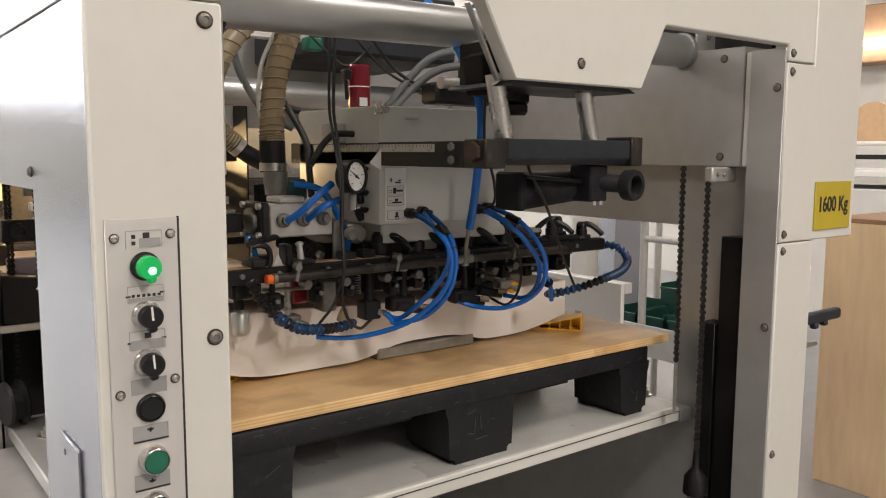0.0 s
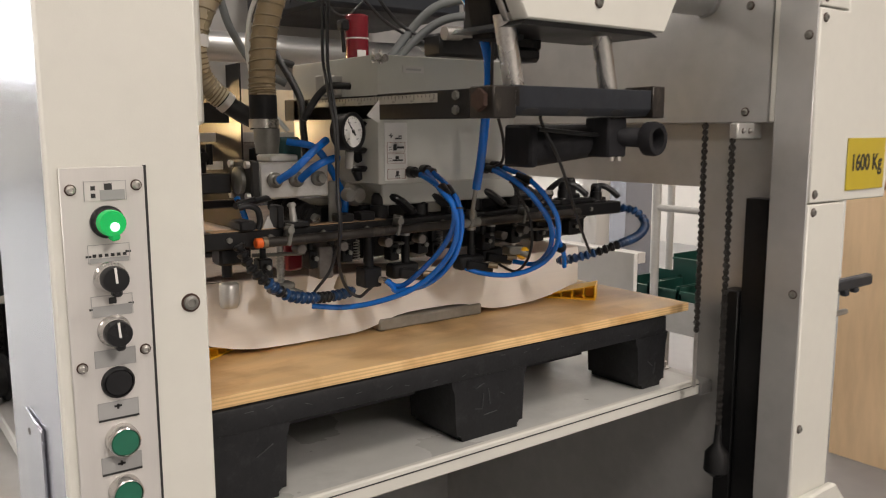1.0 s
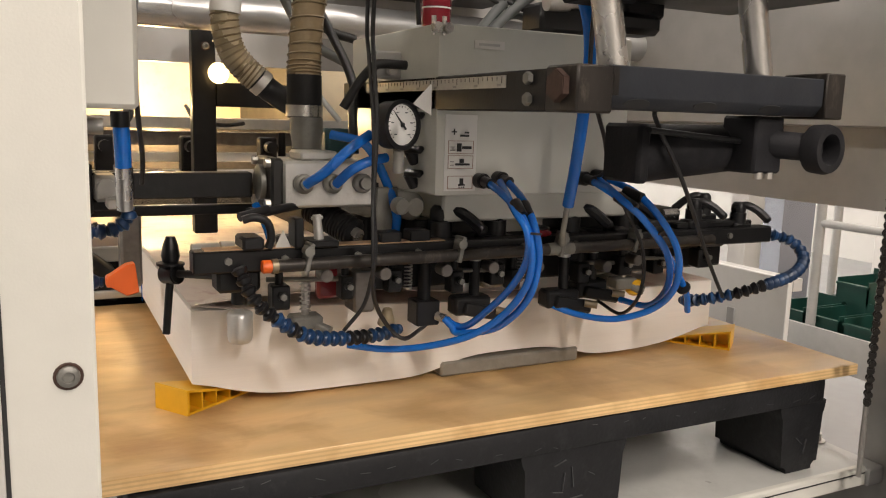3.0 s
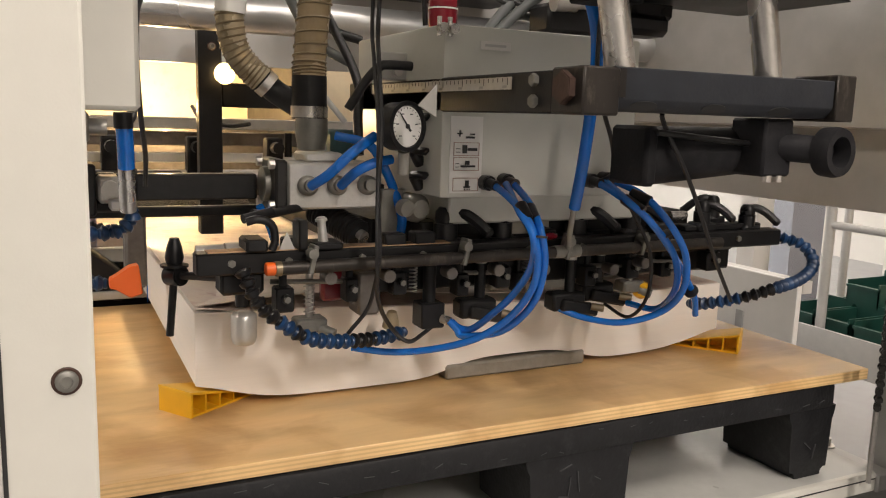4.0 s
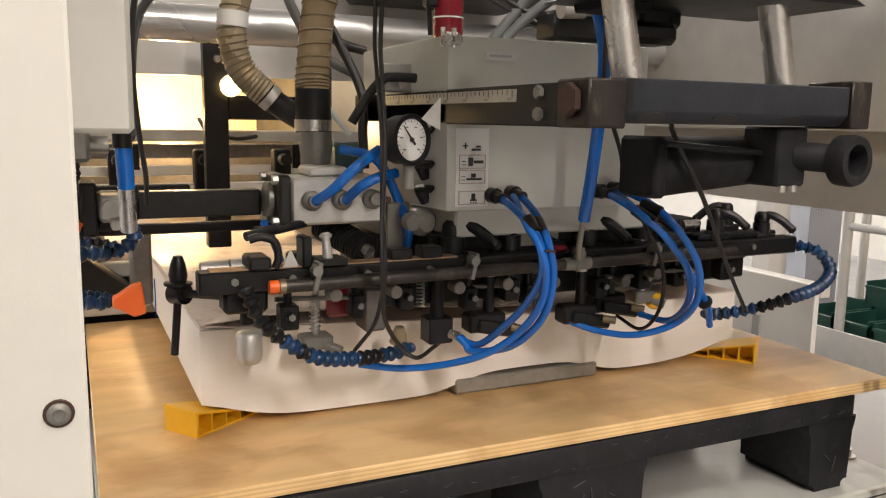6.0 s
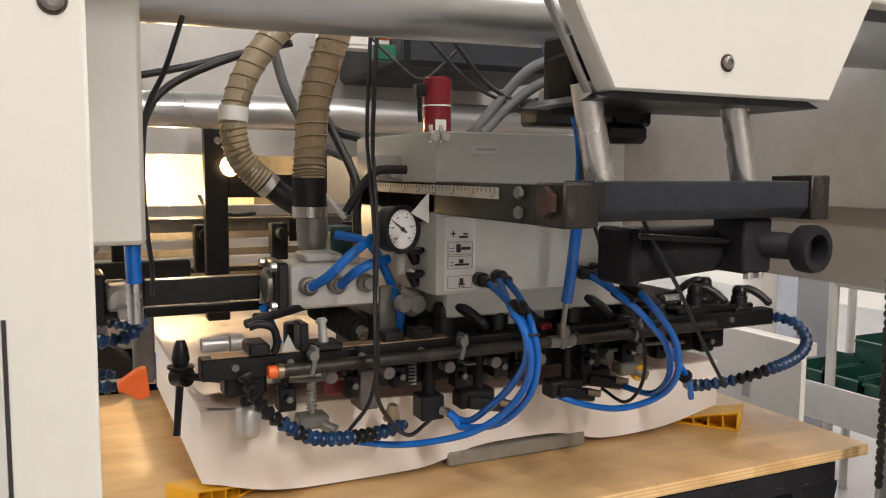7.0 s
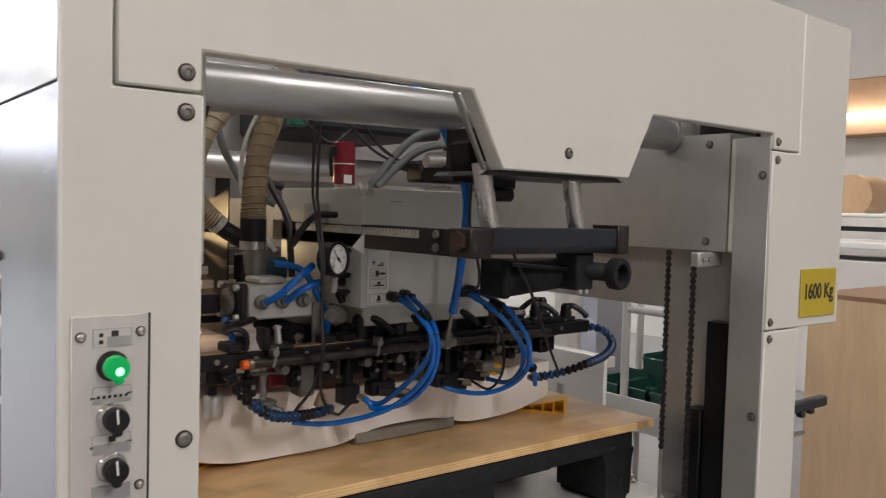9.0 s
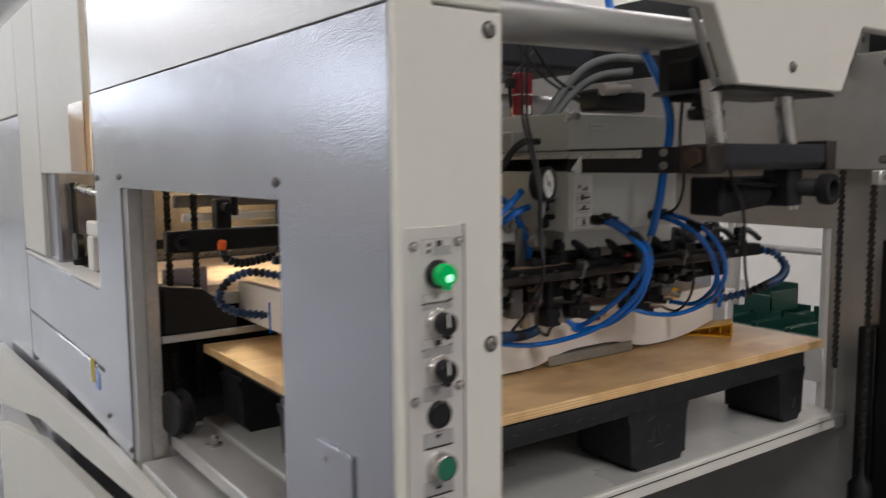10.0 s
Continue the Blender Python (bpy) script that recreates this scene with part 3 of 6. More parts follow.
part("front_band", box(0.245, 0.262, 3.284, 4.6, 1.655, 1.98, 0.003), M["white"], press, "cream vertical cover")
part("grey_door", box(0.246, 0.262, 3.284, 4.6, 0.80, 1.65, 0.003), M["greyside"], press, "satin grey door")
part("small_window", box(0.2415, 0.2445, 2.285, 2.455, 1.466, 1.636), M["amber"], press, "amber inspection window")
part("table_side", box(0.246, 0.262, 2.215, 3.275, 0.985, 1.183, 0.003), M["greyside"], press, "satin grey table side")
part("table_side", box(0.246, 0.262, 2.215, 3.275, 0.83, 0.98, 0.003), M["greyside"], press, "satin grey table side")
part("table_edge", box(0.242, 0.30, 2.215, 3.275, 1.1835, 1.193, 0.002), M["label"], press)
part("white_bracket", join(box(0.29, 0.31, 2.30, 2.36, 1.193, 1.33, 0.004), box(0.29, 0.31, 2.361, 2.55, 1.29, 1.33, 0.004), box(0.29, 0.31, 2.49, 2.55, 1.193, 1.289, 0.004)), M["label"], press, "white bracket on the table")
part("dark_gear", join(box(0.33, 0.39, 2.30, 2.60, 1.193, 1.25, 0.006), lathe((0.30, 2.66, 1.25), (-1, 0, 0), [(0.035, 0), (0.038, 0.006), (0.038, 0.02), (0.02, 0.024)], 20)), M["black"], press, "black gear housing")
part("thin_rod", cyl((0.30, 2.74, 1.193), (0.30, 2.74, 1.43), 0.008, seg=10), M["black"], press)
part("knob", lathe((0.305, 2.70, 1.193), (0, 0, 1), [(0.022, 0), (0.026, 0.01), (0.022, 0.026), (0.01, 0.03)], 16), M["blackplastic"], press, "black knob")
part("cross_shaft", cyl((0.31, 2.30, 1.40), (0.31, 2.80, 1.42), 0.012, seg=12), M["chrome"], press)
part("yellow_sticker", box(0.2445, 0.2458, 2.33, 2.37, 0.93, 0.99), M["yellowsign"], press, "small yellow sticker")
part("blue_sticker", box(0.2445, 0.2458, 2.28, 2.32, 0.92, 0.97), M["blue"], press, "small blue sticker")
part("reflector", box(0.40, 1.62, 2.64, 2.66, 1.34, 1.62), M["warmpanel"], press, "cream reflector lit by the lamp")
part("rail_plate", box(0.40, 1.60, 2.40, 2.412, 1.235, 1.425, 0.002), M["rawsteel"], press, "oily steel plate behind the rails")
part("feed_table", box(0.36, 1.60, 2.08, 2.64, 1.17, 1.19), M["print"], press, "feed table with printed sheets")
for k, (yy, zz, rr, mm) in enumerate(((2.10, 1.425, 0.012, "alu"), (2.12, 1.392, 0.015, "rawsteel"), (2.06, 1.355, 0.010, "label"), (2.02, 1.322, 0.010, "label"), (2.2, 1.30, 0.012, "steel"), (2.35, 1.27, 0.012, "black"))):
    part("rail", box(0.40, 1.60, yy, yy + 0.02, zz - rr, zz + rr, 0.002), M[mm], press)
for k in range(5):
    xx = 0.46 + k * 0.16
    part("rail_bracket", join(box(xx, xx + 0.035, 2.0, 2.04, 1.30, 1.40, 0.004), cyl((xx + 0.017, 2.0, 1.38), (xx + 0.017, 1.97, 1.38), 0.012, seg=12), cyl((xx + 0.05, 2.02, 1.36), (xx + 0.05, 2.02, 1.41), 0.008, seg=10)), M["black"], press)

lamp = thing("inspection_lamp", "small glowing warm bulb behind the cross arm", "lamp", (0.732, 2.10, 1.53))
# Unseen plate, added to keep the warm light off the far wall.
part("added_baffle", box(0.88, 0.884, 1.94, 2.63, 1.20, 1.60), M["black"], lamp, "unseen black baffle added to block the lamp's light")
part("bulb", lathe((0.668, 1.876, 1.521), (0, -1, 0), [(0.004, 0), (0.015, 0.003), (0.0195, 0.012), (0.016, 0.024), (0.006, 0.030)], 18), M["bulb"], lamp)
part("socket", cyl((0.672, 1.8765, 1.521), (0.690, 1.93, 1.521), 0.011, seg=14), M["blackplastic"], lamp)

# ---------------------------------------------------------------- control panel
panel = thing("control_panel", "brushed aluminium control panel with switches on the post", "control panel", (0.282, FY, 1.2))
part("plate_gap", box(0.3195, 0.3225, FY - 0.0012, FY - 0.0002, 0.95, 1.418), M["ink"], panel)
part("plate", box(0.2435, 0.3195, FY - 0.0035, FY - 0.0005, 0.95, 1.4175, 0.0008), M["panel"], panel)
PF = FY - 0.0036
for sx, sz in ((0.2525, 1.397), (0.3115, 1.3995), (0.2525, 1.2285), (0.3115, 1.238), (0.2525, 1.06), (0.3115, 1.065)):
    screw(panel, (sx, PF, sz), 0.0052, material="steel")


def pictogram(z0, z1, dark, bars):
    g = part("pictogram", box(0.264, 0.302, PF - 0.0005, PF, z0, z1), M["panel" if not dark else "greylabel"], panel)
    part("border", join(box(0.264, 0.302, PF - 0.0009, PF - 0.0006, z1 - 0.0006, z1), box(0.264, 0.2645, PF - 0.0009, PF - 0.0006, z0, z1), box(0.3015, 0.302, PF - 0.0009, PF - 0.0006, z0, z1)), M["greylabel"], panel)
    for (x0, x1, a, b) in bars:
        part("mark", box(0.264 + x0, 0.264 + x1, PF - 0.0012, PF - 0.0007, z0 + a, z0 + b), M["ink"], panel)
    return g


pictogram(1.386, 1.4045, False, [(0.006, 0.010, 0.003, 0.007), (0.006, 0.010, 0.010, 0.014), (0.018, 0.025, 0.010, 0.016)])
part("grey_field", box(0.278, 0.3005, PF - 0.0011, PF - 0.0006, 1.3865, 1.396), M["greylabel"], panel)
pictogram(1.3275, 1.345, False, [(0.004 + 0.0055 * k, 0.0072 + 0.0055 * k, 0.0055, 0.0085) for k in range(6)])
part("grey_field", box(0.265, 0.301, PF - 0.0011, PF - 0.0006, 1.3275, 1.332), M["greylabel"], panel)
pictogram(1.2755, 1.296, False, [(0.016, 0.023, 0.012, 0.018)])
part("grey_field", box(0.265, 0.301, PF - 0.0011, PF - 0.0006, 1.2755, 1.286), M["greylabel"], panel)
pictogram(1.226, 1.243, True, [])
pictogram(1.174, 1.191, True, [(0.015, 0.022, 0.011, 0.013), (0.0175, 0.0195, 0.009, 0.014)])
part("dark_line", box(0.264, 0.302, PF - 0.0012, PF - 0.0007, 1.1725, 1.1745), M["ink"], panel)
pictogram(1.119, 1.136, True, [(0.015, 0.022, 0.007, 0.009), (0.0175, 0.0195, 0.006, 0.011)])
part("dark_line", box(0.264, 0.302, PF - 0.0012, PF - 0.0007, 1.1175, 1.1195), M["ink"], panel)
for bx, bz in ((0.2645, 1.334), (0.3005, 1.3365), (0.2645, 1.2835), (0.3005, 1.286)):
    part("arrow_mark", box(bx - 0.0025, bx + 0.0025, PF - 0.0008, PF - 0.0001, bz - 0.001, bz + 0.001), M["ink"], panel)


def rotary(z, lit, tilt):
    s = part("selector_switch", lathe((0.283, PF, z), (0, -1, 0), [(0.0155, -0.001), (0.0155, 0.003), (0.0135, 0.005), (0.0128, 0.010), (0.011, 0.0105)], 28), M["chrome" if not lit else "blackplastic"], panel, "rotary selector switch")
    part("knob", turn(join(lathe((0.283, PF - 0.0095, z), (0, -1, 0), [(0.0125, 0), (0.0125, 0.010), (0.0115, 0.012)], 24), box(0.2785, 0.2875, PF - 0.021, PF - 0.010, z - 0.0165, z + 0.0115, 0.002)), (0.283, PF, z), 0, tilt, 0), M["greenglow" if lit else "blackplastic"], s, "lit green knob" if lit else "black knob")
    if lit:
        part("lamp_core", lathe((0.2845, PF - 0.0212, z - 0.003), (0, -1, 0), [(0.0048, 0), (0.0036, 0.0008), (0.002, 0.0011)], 20), M["greenhot"], s, "bright lamp core")
        return
    part("pointer", turn(box(0.2820, 0.2842, PF - 0.0219, PF - 0.0209, z - 0.003, z + 0.0118), (0.283, PF, z), 0, tilt, 0), M["label"], s, "white pointer line")


def push_button(z, colour, tall):
    b = part("push_button", lathe((0.284, PF, z), (0, -1, 0), [(0.0158, -0.001), (0.0158, tall * 0.35), (0.0148, tall), (0.0135, tall + 0.001), (0.0132, tall - 0.001)], 30), M["chrome" if colour == "green" else "blackplastic"], panel, colour + " push button")
    part("cap", lathe((0.284, PF - tall + 0.001, z), (0, -1, 0), [(0.0132, -0.002), (0.0132, 0.0), (0.0122, 0.0012)], 26), M["green" if colour == "green" else "blackplastic"], b)


rotary(1.366, True, -8)
rotary(1.313, False, -4)
rotary(1.261, False, -4)
push_button(1.2095, "black", 0.004)
push_button(1.152, "green", 0.014)
push_button(1.099, "green", 0.014)
panel.location = (0.2908, FY, 1.1945)

# load sign
sign = thing("load_sign", "yellow load sign reading 1600 Kg on the cover", "sign", (1.751, FY, 1.375))
part("sign_plate", box(1.675, 1.826, FY - 0.003, FY - 0.0005, 1.3245, 1.4265, 0.0008), M["yellowsign"], sign)
lettering("sign_lettering", "1600 Kg", 0.045, (1.751, FY - 0.0034, 1.377), M["ink"], sign, squeeze=0.83)

# ---------------------------------------------------------------- lift platform, pallet, board, stack
plat = thing("lift_platform", "grey-white lift platform with a front lip", "platform", (1.0, 1.5, 0.88))
part("deck", box(0.40, 1.575, 1.128, 1.98, 0.884, 0.9, 0.002), M["platform"], plat, "grey-white deck plate")
part("lip_groove", box(0.41, 1.555, 1.1118, 1.1129, 0.8945, 0.8962), M["ink"], plat, "dark groove along the lip")
part("front_lip", box(0.40, 1.56, 1.113, 1.1275, 0.872, 0.905, 0.003), M["white"], plat, "cream angle lip")
part("end_carriage", box(1.576, 1.617, 1.12, 1.95, 0.862, 0.893, 0.003), M["galv"], plat)
part("end_carriage", box(0.31, 0.399, 1.10, 1.95, 0.862, 0.893, 0.003), M["galv"], plat)
part("under_beam", box(0.45, 1.52, 1.50, 1.62, 0.78, 0.883), M["black"], plat)
for nx, ny in ((1.60, 1.245), (0.36, 1.80)):
    part("nut", join(cyl((nx, ny, 0.892), (nx, ny, 0.896), 0.017, seg=20), cyl((nx, ny, 0.896), (nx, ny, 0.909), 0.011, seg=6), cyl((nx, ny, 0.909), (nx, ny, 0.916), 0.006, seg=12)), M["steel"], plat, "steel hex nut on a washer")

pallet = thing("plastic_pallet", "black scuffed plastic pallet under the board", "pallet", (0.96, 1.5, 0.9))
part("deck", box(0.425, 1.487, 1.158, 1.945, 1.028, 1.0535, 0.006, 2), M["pallet"], pallet)
part("deck_rim", box(0.425, 1.487, 1.150, 1.18, 1.013, 1.0525, 0.005, 2), M["pallet"], pallet)
for by in (1.18, 1.50, 1.81):
    for bx0, bx1 in ((0.43, 0.598), (0.918, 1.078), (1.40, 1.489)):
        f = prism([(bx0 + 0.004, 0.9005), (bx1 - 0.003, 0.9005), (bx1 + 0.002, 1.005), (bx1 + 0.010, 1.026), (bx0 - 0.014, 1.026), (bx0 - 0.002, 1.005)], by - (0.0265 if by < 1.2 else 0), by + 0.115)
        bmesh.ops.bevel(f, geom=[e for e in f.edges if abs(e.verts[0].co.y - e.verts[1].co.y) > 0.01], offset=0.012, segments=3, affect="EDGES")
        bmesh.ops.bevel(f, geom=[e for e in f.edges if abs(e.verts[0].co.y - e.verts[1].co.y) < 0.001 and len(e.link_faces) == 2], offset=0.004, segments=2, affect="EDGES", clamp_overlap=True)
        part("foot", f, M["pallet"], pallet)
part("rib", box(0.60, 0.865, 1.20, 1.22, 0.99, 1.027), M["pallet"], pallet)
part("rib", box(1.055, 1.28, 1.20, 1.22, 0.99, 1.027), M["pallet"], pallet)
for x0, w, z0, h, a in ((0.962, 0.016, 0.955, 0.0012, 10), (0.977, 0.0012, 0.955, 0.026, 6), (0.995, 0.0012, 0.958, 0.03, -8), (0.963, 0.02, 0.992, 0.001, -20), (0.982, 0.03, 0.94, 0.001, -4), (1.02, 0.012, 0.975, 0.001, 30),
                        (1.43, 0.02, 0.96, 0.001, 40), (1.45, 0.001, 0.93, 0.025, 12), (0.55, 0.03, 0.97, 0.001, -30)):
    part("chalk_mark", turn(box(x0, x0 + w, 1.1512, 1.1534, z0, z0 + h), (x0, 1.152, z0), 0, a, 0), M["scuff"], pallet, "faint chalk scratch")
for k in range(22):
    sx_ = 0.44 + 1.03 * ((k * 0.618) % 1)
    part("scuff", turn(box(sx_, sx_ + 0.004 + 0.012 * ((k * 0.37) % 1), 1.1492, 1.1502, 1.018 + 0.028 * ((k * 0.77) % 1), 1.0188 + 0.028 * ((k * 0.77) % 1)), (sx_, 1.15, 1.03), 0, 50 * ((k * 0.29) % 1) - 25, 0), M["scuff"], pallet, "pale scuff")

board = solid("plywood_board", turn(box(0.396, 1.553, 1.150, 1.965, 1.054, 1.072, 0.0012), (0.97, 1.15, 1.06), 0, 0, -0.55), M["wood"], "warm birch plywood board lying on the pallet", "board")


def sheet_bottom(x):
    return 1.0775 + 0.030 * math.exp(-((x - 0.50) / 0.085) ** 2) + 0.024 * math.exp(-((x - 1.0) / 0.125) ** 4) + 0.031 * math.exp(-((x - 1.44) / 0.11) ** 2)


def sheet_top(x):
    return 1.186 + 0.012 * math.exp(-((x - 0.62) / 0.16) ** 2) - 0.008 * math.exp(-((x - 1.13) / 0.16) ** 2) + 0.008 * math.exp(-((x - 0.5) / 0.06) ** 2)


def slab(x0, x1, y0, y1, low, high, nx=40, ny=8):
    """A soft slab between two heights that are functions of x and y."""
    bm = bmesh.new()
    grids = []
    for fn in (low, high):
        grids.append([[bm.verts.new((x0 + (x1 - x0) * i / nx, y0 + (y1 - y0) * j / ny, fn(x0 + (x1 - x0) * i / nx, y0 + (y1 - y0) * j / ny))) for j in range(ny + 1)] for i in range(nx + 1)])
    a, b = grids
    for i in range(nx):
        for j in range(ny):
            bm.faces.new((a[i][j], a[i][j + 1], a[i + 1][j + 1], a[i + 1][j]))
            bm.faces.new((b[i][j], b[i + 1][j], b[i + 1][j + 1], b[i][j + 1]))
    for i in range(nx):
        bm.faces.new((a[i][0], a[i + 1][0], b[i + 1][0], b[i][0]))
        bm.faces.new((a[i][ny], b[i][ny], b[i + 1][ny], a[i + 1][ny]))
    for j in range(ny):
        bm.faces.new((a[0][j], b[0][j], b[0][j + 1], a[0][j + 1]))
        bm.faces.new((a[nx][j], a[nx][j + 1], b[nx][j + 1], b[nx][j]))
    return bm


stack = thing("paper_stack", "tall wavy stack of white paper sheets on the board", "paper stack", (0.96, 1.335, 1.08))
part("paper_block", slab(0.523, 1.405, 1.335, 2.05, lambda x, y: sheet_bottom(x) + 0.006 * (y - 1.335), lambda x, y: sheet_top(x) - 0.004 * (y - 1.335)), M["paper"], stack)
part("tape_mark", box(0.5215, 0.5228, 1.86, 1.868, 1.10, 1.17), M["blue"], stack, "blue edge mark")
top_sheet = thing("printed_sheet", "printed top sheet with curled edge on the stack", "paper sheet", (0.96, 1.36, 1.2))
part("sheet", slab(0.525, 1.403, 1.338, 2.05, lambda x, y: sheet_top(x) + 0.0004 + 0.004 * math.exp(-((x - 0.53) / 0.03) ** 2), lambda x, y: sheet_top(x) + 0.0012 + 0.004 * math.exp(-((x - 0.53) / 0.03) ** 2)), M["print"], top_sheet)


def lifted(x, y):
    return 1.201 + 0.010 * math.sin((x - 0.5) * 9.0) * math.exp(-(y - 1.345) * 6) + 0.008 * math.exp(-((y - 1.345) / 0.05) ** 2)


air_sheet = thing("lifted_sheet", "thin printed sheet lifted by the suckers", "paper sheet", (0.95, 1.9, 1.2))
part("sheet", slab(0.53, 1.40, 1.345, 1.90, lifted, lambda x, y: lifted(x, y) + 0.0009), M["print"], air_sheet)

bar_block = solid("spacer_block", box(0.878, 1.125, 1.3315, 1.42, 1.0722, 1.0950, 0.0035), mat("grey_concrete_bar", (0.27, 0.245, 0.205), 0.8, 0, 0.2, 60, 0.4, 200, 0.3, 10, (0.14, 0.12, 0.09)), "grey worn spacer block wedged under the stack", "block")


def wedge(p, ang, h=0.034, length=0.13, width=0.058):
    """A hollow ribbed wedge, thick end at p, its point towards ang."""
    t = thing("wedge", "bright yellow ribbed plastic wedge under the stack", "wedge", p, "yellow wedges")
    x, y, z = p

    def placed(bm):
        return turn(bm, p, 0, 0, ang)

    part("top_plate", placed(turn(box(x, x + length, y, y + width, z + h - 0.003, z + h), (x, y, z + h), 0, math.degrees(math.atan2(h - 0.004, length)), 0)), M["wedge"], t)
    part("base_plate", placed(box(x + 0.003, x + length, y + 0.001, y + width - 0.001, z, z + 0.003)), M["wedge"], t)
    part("end_wall", placed(box(x, x + 0.003, y, y + width, z, z + h - 0.002)), M["wedge"], t)
    part("web", placed(prism([(x + 0.003, z + 0.003), (x + length * 0.95, z + 0.003), (x + 0.003, z + h - 0.004)], y + width * 0.5, y + width * 0.5 + 0.002)), M["wedge"], t)
    for k in range(1, 5):
        hx = h * (1 - k / 5.3) - 0.001
        part("rib", placed(box(x + length * k / 5.3, x + length * k / 5.3 + 0.0022, y + 0.001, y + width - 0.001, z + 0.003, z + hx)), M["wedge"], t)
    return t


wedge((0.513, 1.310, 1.0722), 34)
wedge((1.452, 1.318, 1.0722), 128, width=0.06)

# ---------------------------------------------------------------- feeder head
head = thing("feeder_head", "light grey feeder head casing over the stack", "feeder head", (0.94, 1.3, 1.356))
part("casing", box(0.79, 1.08, 1.19, 1.485, 1.357, 1.563, 0.004, 2), M["greybox"], head)
part("plinth", box(0.825, 1.125, 1.235, 1.46, 1.318, 1.3565, 0.003), M["greybox"], head)
part("pale_plate", box(0.908, 0.995, 1.2585, 1.2615, 1.2985, 1.3165), M["greybox"], head, "pale plate behind the levers")
part("sticker", box(0.8015, 0.8455, 1.1885, 1.1898, 1.363, 1.456), M["label"], head, "white pictogram sticker")
for z0, marks in ((1.4285, ((0.006, 0.013, 0.006, 0.0075), (0.009, 0.0105, 0.003, 0.0105), (0.018, 0.030, 0.001, 0.0035), (0.024, 0.030, 0.005, 0.007))),
                  (1.4085, ((0.014, 0.020, 0.003, 0.013), (0.021, 0.034, 0.006, 0.0095), (0.005, 0.011, 0.004, 0.0048), (0.005, 0.011, 0.008, 0.0088))),
                  (1.3905, ((0.012, 0.032, 0.004, 0.0065), (0.018, 0.024, 0.007, 0.012), (0.005, 0.010, 0.004, 0.0048), (0.005, 0.010, 0.008, 0.0088))),
                  (1.3655, ((0.019, 0.024, 0.005, 0.013), (0.017, 0.026, 0.004, 0.006), (0.018, 0.019, 0.001, 0.003), (0.0215, 0.0225, 0.001, 0.003), (0.0245, 0.0255, 0.001, 0.003)))):
    if z0 < 1.42:
        part("red_frame", join(box(0.806, 0.841, 1.1876, 1.1884, z0, z0 + 0.0007), box(0.806, 0.841, 1.1876, 1.1884, z0 + 0.0155, z0 + 0.0162), box(0.806, 0.8067, 1.1876, 1.1884, z0, z0 + 0.016), box(0.8403, 0.841, 1.1876, 1.1884, z0, z0 + 0.016)), M["redink"], head)
    for a, b, c, d in marks:
        part("mark", box(0.804 + a, 0.804 + b, 1.1874, 1.1883, z0 + c, z0 + d), M["ink"], head)
part("name_plate", box(0.838, 0.880, 1.1885, 1.1897, 1.536, 1.546), M["panel"], head, "small grey plate")
part("plate_line", box(0.844, 0.873, 1.1878, 1.1884, 1.5395, 1.5425), M["galv"], head)
for sx in (0.803, 0.817):
    part("bolt", join(cyl((sx - 0.02, 1.186, 1.556), (sx - 0.02, 1.176, 1.556), 0.0065, seg=6), cyl((sx - 0.02, 1.19, 1.548), (sx - 0.02, 1.19, 1.57), 0.003, seg=8)), M["chrome"], head)
part("rear_bracket", box(0.755, 0.792, 1.30, 1.33, 1.50, 1.535, 0.002), M["galv"], head, "steel bracket")
part("bracket_bolt", cyl((0.773, 1.295, 1.51), (0.773, 1.285, 1.51), 0.006, seg=10), M["steel"], head)
for fx, fz in ((0.850, 1.376), (0.877, 1.378), (1.004, 1.378), (1.029, 1.380)):
    part("port", join(cyl((fx, 1.19, fz), (fx, 1.174, fz), 0.0095, seg=16, b=0.001), cyl((fx, 1.176, fz), (fx, 1.158, fz - 0.002), 0.0065, seg=14)), M["blackplastic"], head, "black hose port")

# the adjusting arm and its cross beam
arm = thing("adjusting_arm", "black steel arm with a scale and a slate cross beam", "machine arm", (0.9, 0.95, 1.46))
part("arm_bar", box(0.79, 0.828, 0.957, 1.52, 1.4605, 1.5005, 0.0015), M["black"], arm, "black scratched steel bar")
part("arm_head", box(0.7885, 0.829, 0.905, 0.9565, 1.460, 1.503, 0.002), M["wornblack"], arm, "worn bare steel head")
part("hex_bolt", cyl((0.788, 0.929, 1.484), (0.780, 0.929, 1.484), 0.0155, seg=6, b=0.001), M["rust"], arm, "rusty hex bolt")
for bz in (1.498 - 0.006, 1.472):
    part("bolt", cyl((0.7895, 0.984, bz), (0.7835, 0.984, bz), 0.0065, seg=6, b=0.0008), M["zinc"], arm)
part("scale", box(0.7885, 0.7898, 1.03, 1.42, 1.484, 1.4965), M["alu"], arm, "engraved steel scale")
for k in range(38):
    yy = 1.036 + k * 0.01
    part("scale_mark", box(0.7880, 0.7884, yy, yy + 0.0009, 1.4915 if k % 5 else 1.4885, 1.4955), M["ink"], arm)
for k in range(8):
    part("scale_figure", box(0.7880, 0.7884, 1.038 + 0.05 * k, 1.046 + 0.05 * k, 1.4855, 1.4880), M["greylabel"], arm)
part("pointer", prism([(0.749, 1.454), (0.749, 1.489), (0.727, 1.466)], 1.12, 1.1215), M["alu"], arm, "grey pointer plate")
part("cross_beam", prism_side([(0.915, 1.4755), (0.915, 1.5045), (0.968, 1.5045), (0.968, 1.4645), (0.924, 1.4645)], 0.831, 1.118, 0.0012), M["slate"], arm, "slate grey cross beam")
